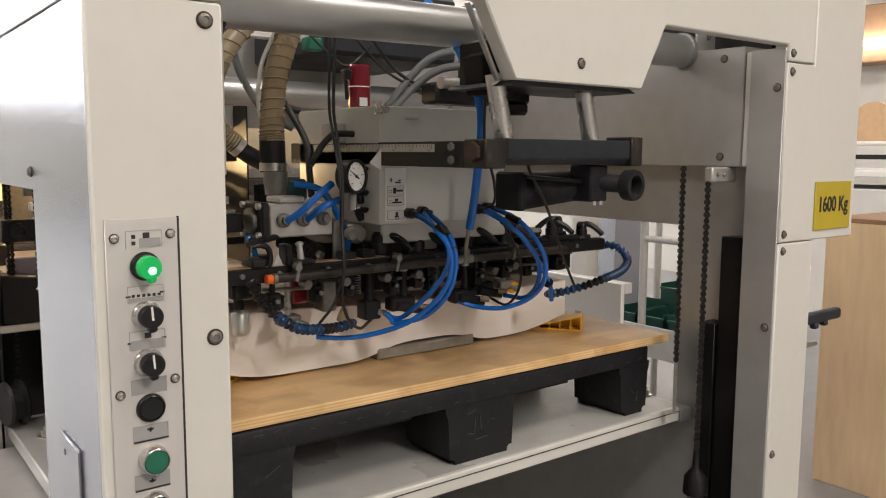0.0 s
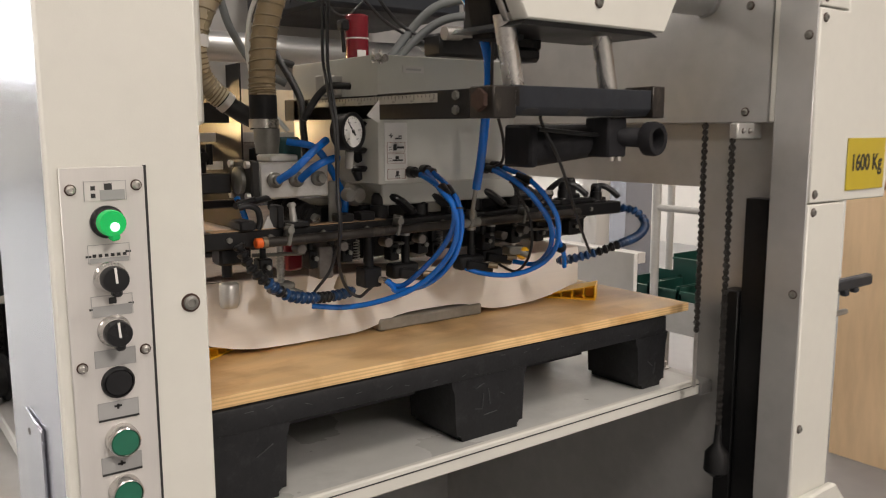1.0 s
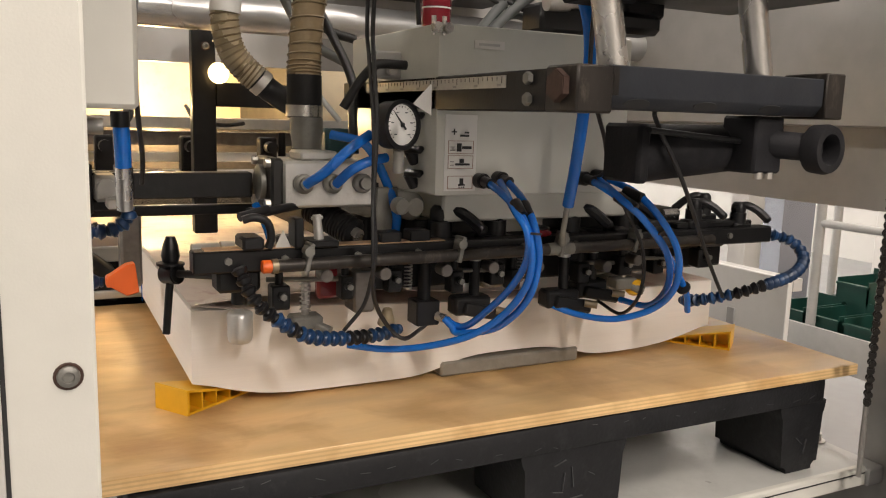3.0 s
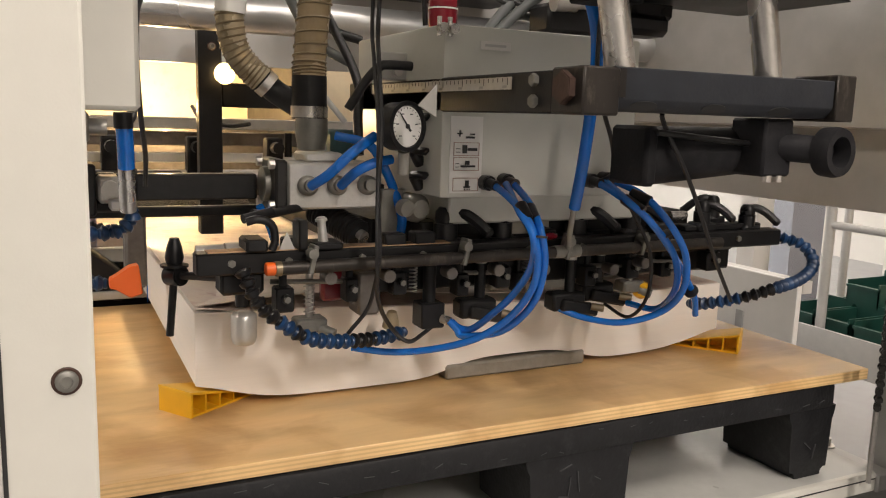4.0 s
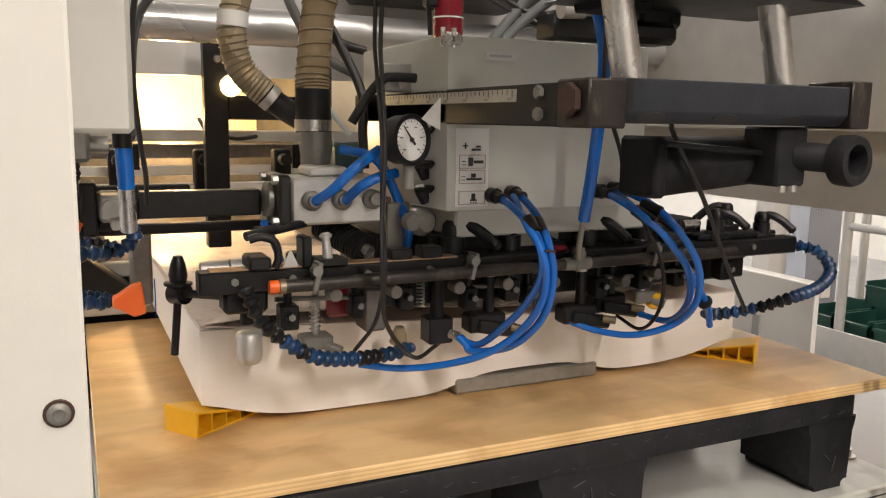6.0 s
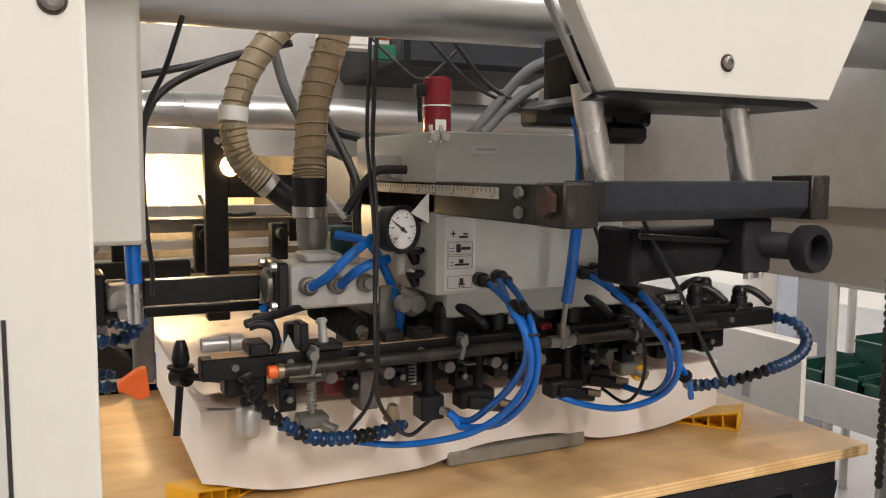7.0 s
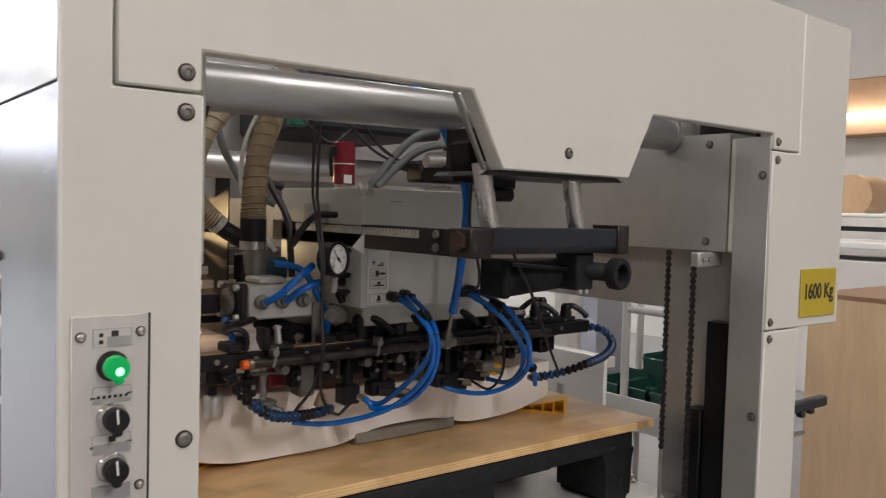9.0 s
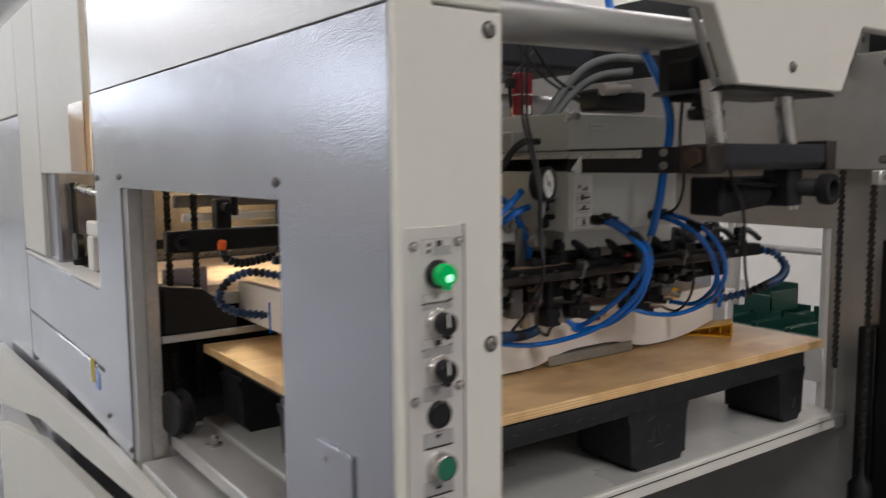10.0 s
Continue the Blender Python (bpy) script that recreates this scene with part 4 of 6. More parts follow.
part("beam_end", box(1.119, 1.148, 0.912, 0.97, 1.462, 1.511, 0.0015), M["wornblack"], arm, "bare steel end block")
for hx in (0.868, 0.955, 1.045):
    slot = cyl((hx, 0.9205, 1.4710), (hx, 0.9189, 1.4697), 0.0058, seg=24)
    for v in slot.verts:
        v.co.x = hx + (v.co.x - hx) * 2.7
    part("beam_slot", slot, M["ink"], arm, "dark slot")
part("lift_rod", cyl((0.832, 0.938, 1.60), (0.853, 0.938, 1.5035), 0.0145, seg=24), M["chrome"], arm, "worn chromed rod")
part("lift_rod", cyl((1.022, 0.938, 1.60), (1.045, 0.938, 1.5035), 0.0145, seg=24), M["chrome"], arm, "worn chromed rod")
part("hood_block", box(0.86, 1.085, 0.93, 1.06, 1.590, 1.66, 0.004), M["black"], arm, "black block under the cover")
part("hood_cheek", prism([(0.842, 1.632), (0.892, 1.654), (0.914, 1.598), (0.912, 1.573), (0.853, 1.573)], 0.982, 1.03, 0.002), M["dusty"], arm, "black plastic cheek")
part("hood_plate", prism([(0.822, 1.581), (1.098, 1.581), (1.08, 1.588), (0.83, 1.588)], 0.89, 1.04), M["black"], arm)
part("sensor_box", box(0.93, 0.985, 1.02, 1.05, 1.565, 1.59, 0.004), M["blackplastic"], arm)
part("horn_cap", box(0.928, 0.9455, 0.983, 1.045, 1.388, 1.452, 0.004), M["dusty"], arm, "dusty black end cap")
part("tie_rod", cyl((0.923, 0.962, 1.4455), (1.046, 0.957, 1.436), 0.0032, seg=10), M["black"], arm, "thin dark rod")
part("beam_wear", box(0.8295, 0.842, 0.9142, 0.9149, 1.477, 1.503), M["wornblack"], arm, "bare worn strip")
part("horn", cyl((0.946, 1.016, 1.419), (1.078, 0.985, 1.428), 0.033, 0.025, seg=32, b=0.002), M["dusty"], arm, "black tapered tube")
part("horn_bracket", box(1.045, 1.088, 0.935, 0.985, 1.402, 1.4635, 0.003), M["dusty"], arm)
part("ring_neck", cyl((1.075, 0.945, 1.434), (1.113, 0.912, 1.431), 0.015, seg=20), M["dusty"], arm)
part("ring", lathe((1.114, 0.908, 1.430), (0.10, -0.99, 0), [(0.018, -0.012), (0.026, -0.008), (0.027, 0.006), (0.025, 0.012), (0.017, 0.012), (0.014, -0.006)], 26), M["dusty"], arm, "black ring nut")
for sx in (1.058, 1.074):
    part("bolt", cyl((sx, 0.94, 1.403), (sx, 0.94, 1.396), 0.005, seg=8), M["steel"], arm)
part("damper", box(0.905, 0.965, 1.0, 1.04, 1.545, 1.567, 0.006), M["blackplastic"], arm)

# gauge
gauge = thing("pressure_gauge", "round white-faced pressure gauge in a black case", "gauge", (0.748, 1.195, 1.442))
GN = Vector((0.36, -0.93, 0.03)).normalized()
GC = Vector((0.748, 1.195, 1.442))
gcase = part("case", lathe(GC - GN * 0.026, GN, [(0.026, 0), (0.0285, 0.002), (0.0285, 0.022), (0.030, 0.023), (0.030, 0.027), (0.0250, 0.0278), (0.0240, 0.0245)], 40), M["blackplastic"], gauge, "black case with a rim")
part("dial", lathe(GC - GN * 0.0018, GN, [(0.0240, 0), (0.0240, 0.0006)], 40), M["label"], gauge, "white dial")
GX = Vector((0.93, 0.36, 0)).normalized()
GZ = GX.cross(GN) * -1
if GZ.z < 0:
    GZ = -GZ


def on_dial(r, a):
    return GC + (GX * math.sin(radians(a)) + GZ * math.cos(radians(a))) * r - GN * 0.0008


for k in range(21):
    a = -135 + k * 13.5
    p, q = on_dial(0.0222, a), on_dial(0.0198 if k % 2 == 0 else 0.0211, a)
    part("dial_mark", cyl(p, q, 0.00045, seg=5), M["ink"], gauge)
for a in (-135, -81, -27, 27, 81, 135):
    p = on_dial(0.0160, a)
    part("dial_figure", cyl(p - GX * 0.0018, p + GX * 0.0018, 0.0008, seg=5), M["greyhose"], gauge)
needle = part("needle", join(cyl(GC + GZ * 0.021 + GN * 0.0006, GC - GZ * 0.007 + GN * 0.0006, 0.0005, 0.0014, seg=6), cyl(GC - GN * 0.0008, GC + GN * 0.0012, 0.0028, seg=14)), M["ink"], gauge, "black needle", pivot=GC)
part("stem", cyl((0.752, 1.215, 1.412), (0.756, 1.225, 1.385), 0.007, seg=14), M["clear"], gauge)

# valve block with its ports
valve = thing("valve_block", "cast aluminium valve block with blue hose ports", "valve", (0.69, 1.32, 1.334))
part("block", box(0.629, 0.752, 1.285, 1.36, 1.335, 1.393, 0.003), M["alu"], valve)
part("collar", box(0.655, 0.705, 1.30, 1.355, 1.393, 1.405, 0.003), M["alu"], valve)
part("flange", box(0.6125, 0.6275, 1.28, 1.36, 1.332, 1.397, 0.003), M["flangeblack"], valve, "oily black end flange")
part("flange_ring", lathe((0.611, 1.32, 1.365), (-1, 0, 0), [(0.022, -0.001), (0.022, 0.006), (0.016, 0.008)], 24), M["zinc"], valve)
for px in (0.653, 0.691, 0.731):
    part("port", join(lathe((px, 1.285, 1.3655), (0, -1, 0), [(0.0125, 0), (0.0125, 0.008), (0.0105, 0.010), (0.008, 0.0105)], 20), cyl((px, 1.276, 1.3655), (px, 1.266, 1.3665), 0.0075, seg=14)), M["zinc"], valve, "dull metal push-in port")
for fy_, fz_ in ((1.288, 1.341), (1.288, 1.391), (1.352, 1.341), (1.352, 1.391)):
    part("flange_bolt", cyl((0.6128, fy_, fz_), (0.606, fy_, fz_), 0.006, seg=8), M["steel"], valve)
part("cone", lathe((0.687, 1.38, 1.405), (0, 0, 1), [(0.019, 0), (0.0195, 0.008), (0.022, 0.022), (0.022, 0.042)], 24), M["zinc"], valve, "aluminium hose cone")
part("clamp_band", lathe((0.687, 1.39, 1.452), (0, 0, 1), [(0.0238, -0.004), (0.0250, -0.004), (0.0250, 0.011), (0.0238, 0.011)], 24), M["steel"], valve, "steel hose clamp")
part("white_knob", lathe((0.775, 1.27, 1.338), (0.2, -1, -0.1), [(0.0105, 0), (0.0115, 0.006), (0.0105, 0.014)], 18), M["clear"], valve, "pale plastic knob")
part("filter_bowl", lathe((0.795, 1.31, 1.335), (0.1, -1, 0), [(0.016, 0), (0.019, 0.008), (0.019, 0.036), (0.012, 0.046)], 20), M["clear"], valve, "cloudy filter bowl")
part("teal_body", box(0.722, 0.765, 1.40, 1.46, 1.39, 1.432, 0.006), mat("teal_casting", (0.02, 0.07, 0.075), 0.5, 0.1, 0.2, 50), valve, "dark teal casting")


def tap(x, y, z, a):
    t = part("tap_lever", turn(join(cyl((x, y, z - 0.012), (x, y, z + 0.006), 0.008, seg=14), box(x - 0.006, x + 0.006, y - 0.024, y + 0.006, z + 0.004, z + 0.012, 0.003)), (x, y, z), 0, a, 20), M["blackplastic"], valve, "black tap lever")
    return t


for tz in (1.447, 1.405, 1.375):
    tap(0.783, 1.245, tz, -35)

# black side bar at the corner
side_bar = thing("side_rail", "black steel side rail with clamps", "rail", (0.5, 1.35, 1.36))
part("bar", box(0.36, 0.603, 1.335, 1.36, 1.344, 1.376, 0.002), M["black"], side_bar)
part("lower_bar", box(0.36, 0.66, 1.46, 1.475, 1.308, 1.322, 0.002), M["black"], side_bar)
part("clamp", join(box(0.414, 0.440, 1.30, 1.372, 1.345, 1.376, 0.004), box(0.425, 0.452, 1.27, 1.302, 1.340, 1.352, 0.002), cyl((0.427, 1.30, 1.362), (0.427, 1.286, 1.362), 0.010, seg=16)), M["alu"], side_bar, "aluminium clamp")
part("clamp_dark", join(box(0.395, 0.413, 1.30, 1.372, 1.33, 1.39, 0.003), box(0.413, 0.456, 1.340, 1.372, 1.330, 1.344, 0.003), box(0.441, 0.458, 1.31, 1.372, 1.345, 1.386, 0.003)), M["black"], side_bar)
part("hanger", box(0.376, 0.392, 1.34, 1.36, 1.376, 1.43, 0.002), M["black"], side_bar)
part("grey_head", join(box(0.365, 0.41, 1.34, 1.38, 1.41, 1.45, 0.005), cyl((0.41, 1.36, 1.43), (0.43, 1.36, 1.43), 0.01, seg=14)), M["alu"], side_bar)
part("nozzle_pipe", cyl((0.438, 1.215, 1.392), (0.44, 1.23, 1.345), 0.0085, seg=16), M["chrome"], side_bar, "chromed fitting")
part("down_arm", box(0.375, 0.395, 1.40, 1.425, 1.20, 1.36, 0.003), M["black"], side_bar)
part("black_shroud", prism([(0.318, 1.102), (0.49, 1.078), (0.49, 1.135), (0.41, 1.200), (0.318, 1.212)], 1.975, 2.05, 0.004), M["black"], side_bar, "black sloping housing beside the stack")
part("grey_strip", box(0.31, 0.60, 1.962, 1.973, 1.086, 1.102, 0.002), M["alu"], side_bar, "grey cross strip")

part("side_guard", box(0.345, 0.45, 2.055, 2.065, 1.17, 1.24, 0.003), mat("lilac_grey_plastic", (0.42, 0.39, 0.47), 0.5, 0, 0.1, 20), side_bar, "lilac grey guard plate")
part("post_foot", box(0.462, 0.492, 1.56, 1.60, 1.19, 1.30, 0.004), M["rawsteel"], side_bar, "dark steel side stop")

# suction bar
bar = thing("suction_bar", "black suction bar with levers across the stack", "suction bar", (0.95, 1.22, 1.27))
part("bar", box(0.507, 1.402, 1.213, 1.24, 1.271, 1.2965, 0.002), M["black"], bar, "black square bar")
# The coppery colour paints a warm reflection along the bar's top.
part("bar_top", box(0.52, 0.82, 1.216, 1.238, 1.2966, 1.298), M["copper"], bar, "coppery strip painting the warm reflection on the bar")
part("air_tube", cyl((0.592, 1.2, 1.279), (1.262, 1.2, 1.283), 0.0078, seg=20), M["wornblack"], bar, "worn steel air tube")
part("orange_plug", cyl((0.580, 1.2, 1.279), (0.591, 1.2, 1.279), 0.0078, seg=16, b=0.001), M["orange"], bar, "orange plug")
part("plug_collar", cyl((0.591, 1.2, 1.279), (0.598, 1.2, 1.279), 0.0088, seg=16), M["brass"], bar)
part("right_carrier", box(1.20, 1.335, 1.245, 1.285, 1.262, 1.296, 0.003), M["black"], bar)
for cx in (0.632, 0.83, 0.985, 1.11):
    part("tube_clip", join(turn(box(cx - 0.003, cx + 0.003, 1.190, 1.212, 1.272, 1.305, 0.001), (cx, 1.2, 1.28), 0, 12, 0), cyl((cx, 1.2, 1.296), (cx, 1.185, 1.296), 0.006, seg=10)), M["zinc"], bar)
part("tee_fitting", join(cyl((0.966, 1.2, 1.2815), (1.006, 1.2, 1.2815), 0.0088, seg=14), cyl((0.986, 1.2, 1.282), (0.982, 1.188, 1.297), 0.005, seg=12)), M["zinc"], bar, "aluminium tee")
part("red_cap", box(0.958, 0.977, 1.205, 1.22, 1.2970, 1.306, 0.003), M["red"], bar)


def clamp_lever(x, y, z, a, s=1.0):
    g = part("clamp_base", join(cyl((x, y, z - 0.016 * s), (x, y, z), 0.0115 * s, seg=16), box(x - 0.017 * s, x + 0.017 * s, y - 0.012 * s, y + 0.012 * s, z - 0.028 * s, z - 0.014 * s, 0.003)), M["blackplastic"], bar)
    hub = lathe((x, y, z), (0, 0, 1), [(0.0095 * s, 0), (0.0105 * s, 0.004 * s), (0.0098 * s, 0.011 * s), (0.0065 * s, 0.015 * s)], 16)
    grip = sweep([(x, y, z + 0.008 * s), (x + 0.012 * s, y, z + 0.0105 * s), (x + 0.026 * s, y, z + 0.004 * s), (x + 0.040 * s, y, z - 0.008 * s)], 0.0056 * s, 8, 4)
    tip = lathe((x + 0.0395 * s, y, z - 0.0075 * s), (0.75, 0, -0.66), [(0.0056 * s, -0.001), (0.0062 * s, 0.001 * s), (0.004 * s, 0.0045 * s)], 10)
    part("clamp_handle", turn(join(hub, grip, tip), (x, y, z), 0, 0, a), M["blackplastic"], g, "black clamp lever")


for k, (x, z, a) in enumerate(((0.829, 1.314, -30), (0.912, 1.313, -22), (1.035, 1.314, -28), (1.13, 1.318, -20))):
    clamp_lever(x, 1.25, z + 0.004, a, 1.4)
for x, y, z, a in ((1.255, 1.235, 1.325, -35), (1.30, 1.262, 1.33, 150), (1.345, 1.232, 1.318, -40)):
    clamp_lever(x, y, z, a, 1.1)
part("bridge", box(1.215, 1.37, 1.225, 1.255, 1.2966, 1.306, 0.002), M["black"], bar)
part("chrome_stub", cyl((1.205, 1.25, 1.318), (1.235, 1.25, 1.318), 0.007, seg=14), M["chrome"], bar)
part("grey_lever", turn(join(cyl((0.655, 1.222, 1.298), (0.655, 1.222, 1.328), 0.0065, 0.0048, seg=14), cyl((0.655, 1.222, 1.327), (0.655, 1.222, 1.334), 0.0072, seg=14, b=0.002)), (0.655, 1.222, 1.298), 0, -6, 0), M["alu"], bar, "grey handle")
part("lever_foot", box(0.638, 0.674, 1.205, 1.245, 1.2966, 1.305, 0.002), M["black"], bar)
part("yoke", join(box(0.560, 0.585, 1.205, 1.248, 1.2966, 1.312, 0.003), sweep([(0.562, 1.215, 1.331), (0.575, 1.213, 1.334), (0.590, 1.212, 1.328), (0.594, 1.212, 1.31), (0.590, 1.212, 1.298)], 0.0048, 10, 4), cyl((0.560, 1.22, 1.334), (0.596, 1.235, 1.340), 0.0055, seg=12)), M["blackplastic"], bar, "black claw")
part("bracket_cheek", box(0.621, 0.632, 1.208, 1.238, 1.2966, 1.332, 0.002), M["black"], bar)
part("yoke_tab", prism([(0.600, 1.298), (0.618, 1.298), (0.609, 1.318)], 1.215, 1.218), M["alu"], bar)
part("swing_arm", sweep([(0.577, 1.25, 1.336), (0.60, 1.262, 1.334), (0.658, 1.30, 1.338), (0.70, 1.33, 1.336)], 0.0055, 10), M["cable"], bar, "black swing arm")
part("bellows", lathe((0.687, 1.36, 1.327), (0.038, -0.06, -0.027), [v for k in range(16) for v in ((0.0175, k * 0.005), (0.0195, k * 0.005 + 0.0012), (0.0195, k * 0.005 + 0.0035), (0.0175, k * 0.005 + 0.0047))], 24), M["black"], bar, "black ribbed cylinder")
part("bellows_end", cyl((0.727, 1.297, 1.2985), (0.731, 1.290, 1.2955), 0.009, seg=14), M["steel"], bar)
part("end_plate", box(0.752, 0.784, 1.285, 1.29, 1.285, 1.36, 0.002), M["zinc"], bar, "steel end plate")
# end clamp with the vertical rod
part("side_shaft", cyl((0.505, 1.33, 1.252), (0.565, 1.232, 1.262), 0.005, seg=12), M["black"], bar, "black shaft")
part("shaft_hub", cyl((0.494, 1.345, 1.250), (0.508, 1.325, 1.252), 0.013, seg=18, b=0.002), M["blackplastic"], bar)
part("rod", cyl((0.500, 1.335, 1.255), (0.493, 1.335, 1.175), 0.0048, seg=12), M["black"], bar, "black vertical rod")
part("rod_cap", lathe((0.500, 1.335, 1.262), (0.02, 0, 1), [(0.017, 0), (0.017, 0.003), (0.0095, 0.004), (0.0115, 0.012), (0.009, 0.026), (0.0055, 0.036)], 18), M["blackplastic"], bar, "black knob")


def sucker(x, y, ztop, zlow, kind):
    """A hanging sucker: rod, body and fitting."""
    if kind == "spring":
        s = part("spring_sucker", cyl((x, y, ztop), (x, y, zlow + 0.012), 0.005, seg=12), M["steel"], bar, "sprung steel sucker")
        part("spring", sweep([(x + 0.0068 * math.cos(k * 1.05), y + 0.0068 * math.sin(k * 1.05), zlow + 0.018 + k * 0.0009) for k in range(44)], 0.0011, 6, 1), M["steel"], s, "coil spring")
        part("foot", join(box(x - 0.020, x + 0.020, y - 0.014, y + 0.014, zlow - 0.004, zlow + 0.014, 0.003), cyl((x + 0.012, y - 0.01, zlow), (x + 0.026, y - 0.022, zlow - 0.006), 0.007, seg=12)), M["zinc"], s)
    elif kind == "solenoid":
        s = part("solenoid_sucker", box(x - 0.017, x + 0.017, y - 0.016, y + 0.016, zlow, zlow + 0.034, 0.002), M["blackplastic"], bar, "black solenoid sucker")
        part("stem", cyl((x, y, zlow + 0.034), (x, y, ztop), 0.009, seg=14), M["black"], s)
        part("fitting", cyl((x + 0.012, y - 0.016, zlow + 0.013), (x + 0.02, y - 0.028, zlow + 0.011), 0.006, seg=12), M["chrome"], s, "chromed fitting")
    else:
        s = part("black_sucker", join(box(x - 0.03, x + 0.026, y - 0.014, y + 0.014, zlow, zlow + 0.026, 0.004), turn(box(x - 0.02, x + 0.045, y - 0.02, y - 0.004, zlow - 0.002, zlow + 0.016, 0.003), (x, y, zlow), 0, 12, 0)), M["black"], bar, "black sucker block")
        part("stem", cyl((x + 0.005, y, zlow + 0.026), (x + 0.005, y, ztop - 0.012), 0.0075, seg=14), M["black"], s)
        part("stem_ring", cyl((x + 0.005, y, ztop - 0.012), (x + 0.005, y, ztop), 0.0085, seg=14), M["alu"], s)
        part("fitting", cyl((x + 0.03, y - 0.02, zlow + 0.006), (x + 0.045, y - 0.03, zlow + 0.004), 0.0055, seg=12), M["brass"], s, "brass fitting")
    return s


sucker(0.652, 1.27, 1.272, 1.188, "spring")
sucker(0.815, 1.265, 1.272, 1.177, "solenoid")
sucker(0.885, 1.262, 1.272, 1.186, "block")
sucker(1.025, 1.25, 1.272, 1.188, "block")
sucker(1.09, 1.27, 1.272, 1.194, "block")
sucker(1.17, 1.29, 1.272, 1.200, "spring")
part("guide_block", join(box(0.701, 0.704, 1.255, 1.29, 1.218, 1.262), box(0.709, 0.738, 1.248, 1.285, 1.203, 1.258, 0.003)), M["rawsteel"], bar, "aluminium guide block")
part("guide_block", box(0.915, 0.95, 1.28, 1.31, 1.215, 1.262, 0.003), M["zinc"], bar, "aluminium guide block")
part("guide_block", box(1.095, 1.135, 1.285, 1.31, 1.222, 1.265, 0.003), M["zinc"], bar, "aluminium guide block")
for sx, sz in ((0.735, 1.26), (0.82, 1.259), (0.889, 1.259), (1.075, 1.25), (0.66, 1.262), (0.96, 1.256), (1.13, 1.256)):
    part("stud", cyl((sx, 1.23, sz), (sx, 1.207, sz), 0.0078, seg=16, b=0.001), M["rawsteel"], bar, "steel stud end")
# Added black box stands in for the shadow under the head.
part("under_head_shade", box(0.745, 1.30, 1.31, 1.46, 1.222, 1.317, 0.004), M["black"], bar, "black box standing in for the shade under the casing")
# Black box added to darken the gap between the bar and the plinth.
part("dark_gap_filler", box(0.80, 1.21, 1.262, 1.30, 1.2975, 1.318, 0.003), M["black"], bar)
part("rear_rail", box(0.742, 1.36, 1.275, 1.295, 1.225, 1.266, 0.003), M["black"], bar, "black rear rail")
part("red_pad", box(0.678, 0.709, 1.30, 1.315, 1.212, 1.262, 0.004), M["red"], bar, "dark red pad")
part("yellow_tip", lathe((1.187, 1.285, 1.185), (0.15, -0.1, 1), [(0.005, 0), (0.011, 0.004), (0.013, 0.022), (0.009, 0.026)], 14), M["wedge"], bar, "yellow sucker tip")
part("tan_cup", lathe((0.765, 1.275, 1.178), (0, -0.2, 1), [(0.012, 0), (0.010, 0.01), (0.006, 0.022)], 14), M["duct"], bar, "tan rubber cup")
part("nozzle_head", box(0.535, 0.585, 1.225, 1.26, 1.245, 1.272, 0.004), M["black"], bar)
cup_stem = part("cup_stem", cyl((0.575, 1.30, 1.262), (0.575, 1.30, 1.215), 0.0085, seg=14), M["blackplastic"], bar, "black cup stem")
cup = part("sucker_cup", lathe((0.577, 1.30, 1.178), (0, 0, 1), [(0.012, -0.003), (0.0145, 0.0), (0.016, 0.006), (0.016, 0.034), (0.0145, 0.036), (0.010, 0.038)], 24), M["alu"], bar, "aluminium sucker cup")
sleeve = part("sliding_sleeve", join(cyl((0.536, 1.40, 1.279), (0.572, 1.40, 1.279), 0.0105, seg=20, b=0.001), cyl((0.574, 1.40, 1.279), (0.592, 1.40, 1.279), 0.012, seg=12)), M["alu"], bar, "sliding aluminium sleeve")
plunger = part("plunger", cyl((0.665, 1.40, 1.262), (0.665, 1.40, 1.306), 0.0155, seg=24, b=0.0015), M["blackplastic"], bar, "black lifting plunger")

# small adjusters, bolts and springs along the bar
for k, (x, z, w) in enumerate(((0.612, 1.232, 0.022), (0.700, 1.236, 0.016), (0.770, 1.238, 0.020), (0.850, 1.236, 0.018), (0.918, 1.240, 0.022), (0.955, 1.228, 0.016), (1.055, 1.236, 0.020), (1.140, 1.240, 0.024), (1.215, 1.236, 0.020), (1.285, 1.246, 0.026))):
    y = 1.246 + 0.012 * (k % 3)
    a = part("adjuster", join(box(x - w / 2, x + w / 2, y - 0.012, y + 0.012, z - 0.014, z + 0.016, 0.002), cyl((x, y - 0.012, z + 0.004), (x, y - 0.020, z + 0.004), 0.0055, seg=10), cyl((x, y, z + 0.014), (x, y, 1.271), 0.005, seg=10)), M["black"], bar, "black adjuster block")
    part("adjuster_bolt", cyl((x, y - 0.0201, z + 0.004), (x, y - 0.0235, z + 0.004), 0.0042, seg=6), M["zinc"], a, "zinc bolt head")
for x in (0.545, 0.61, 0.70, 0.78, 0.935, 1.02, 1.18, 1.31):
    part("bar_bolt", cyl((x, 1.213, 1.285), (x, 1.209, 1.285), 0.0045, seg=6), M["zinc"], bar, "zinc hex bolt")
for x, z in ((0.79, 1.225), (0.965, 1.232), (1.15, 1.232)):
    part("spring", sweep([(x + 0.0055 * math.cos(k * 1.05), 1.262 + 0.0055 * math.sin(k * 1.05), z + k * 0.0008) for k in range(44)], 0.0010, 6, 1), M["steel"], bar, "coil spring")
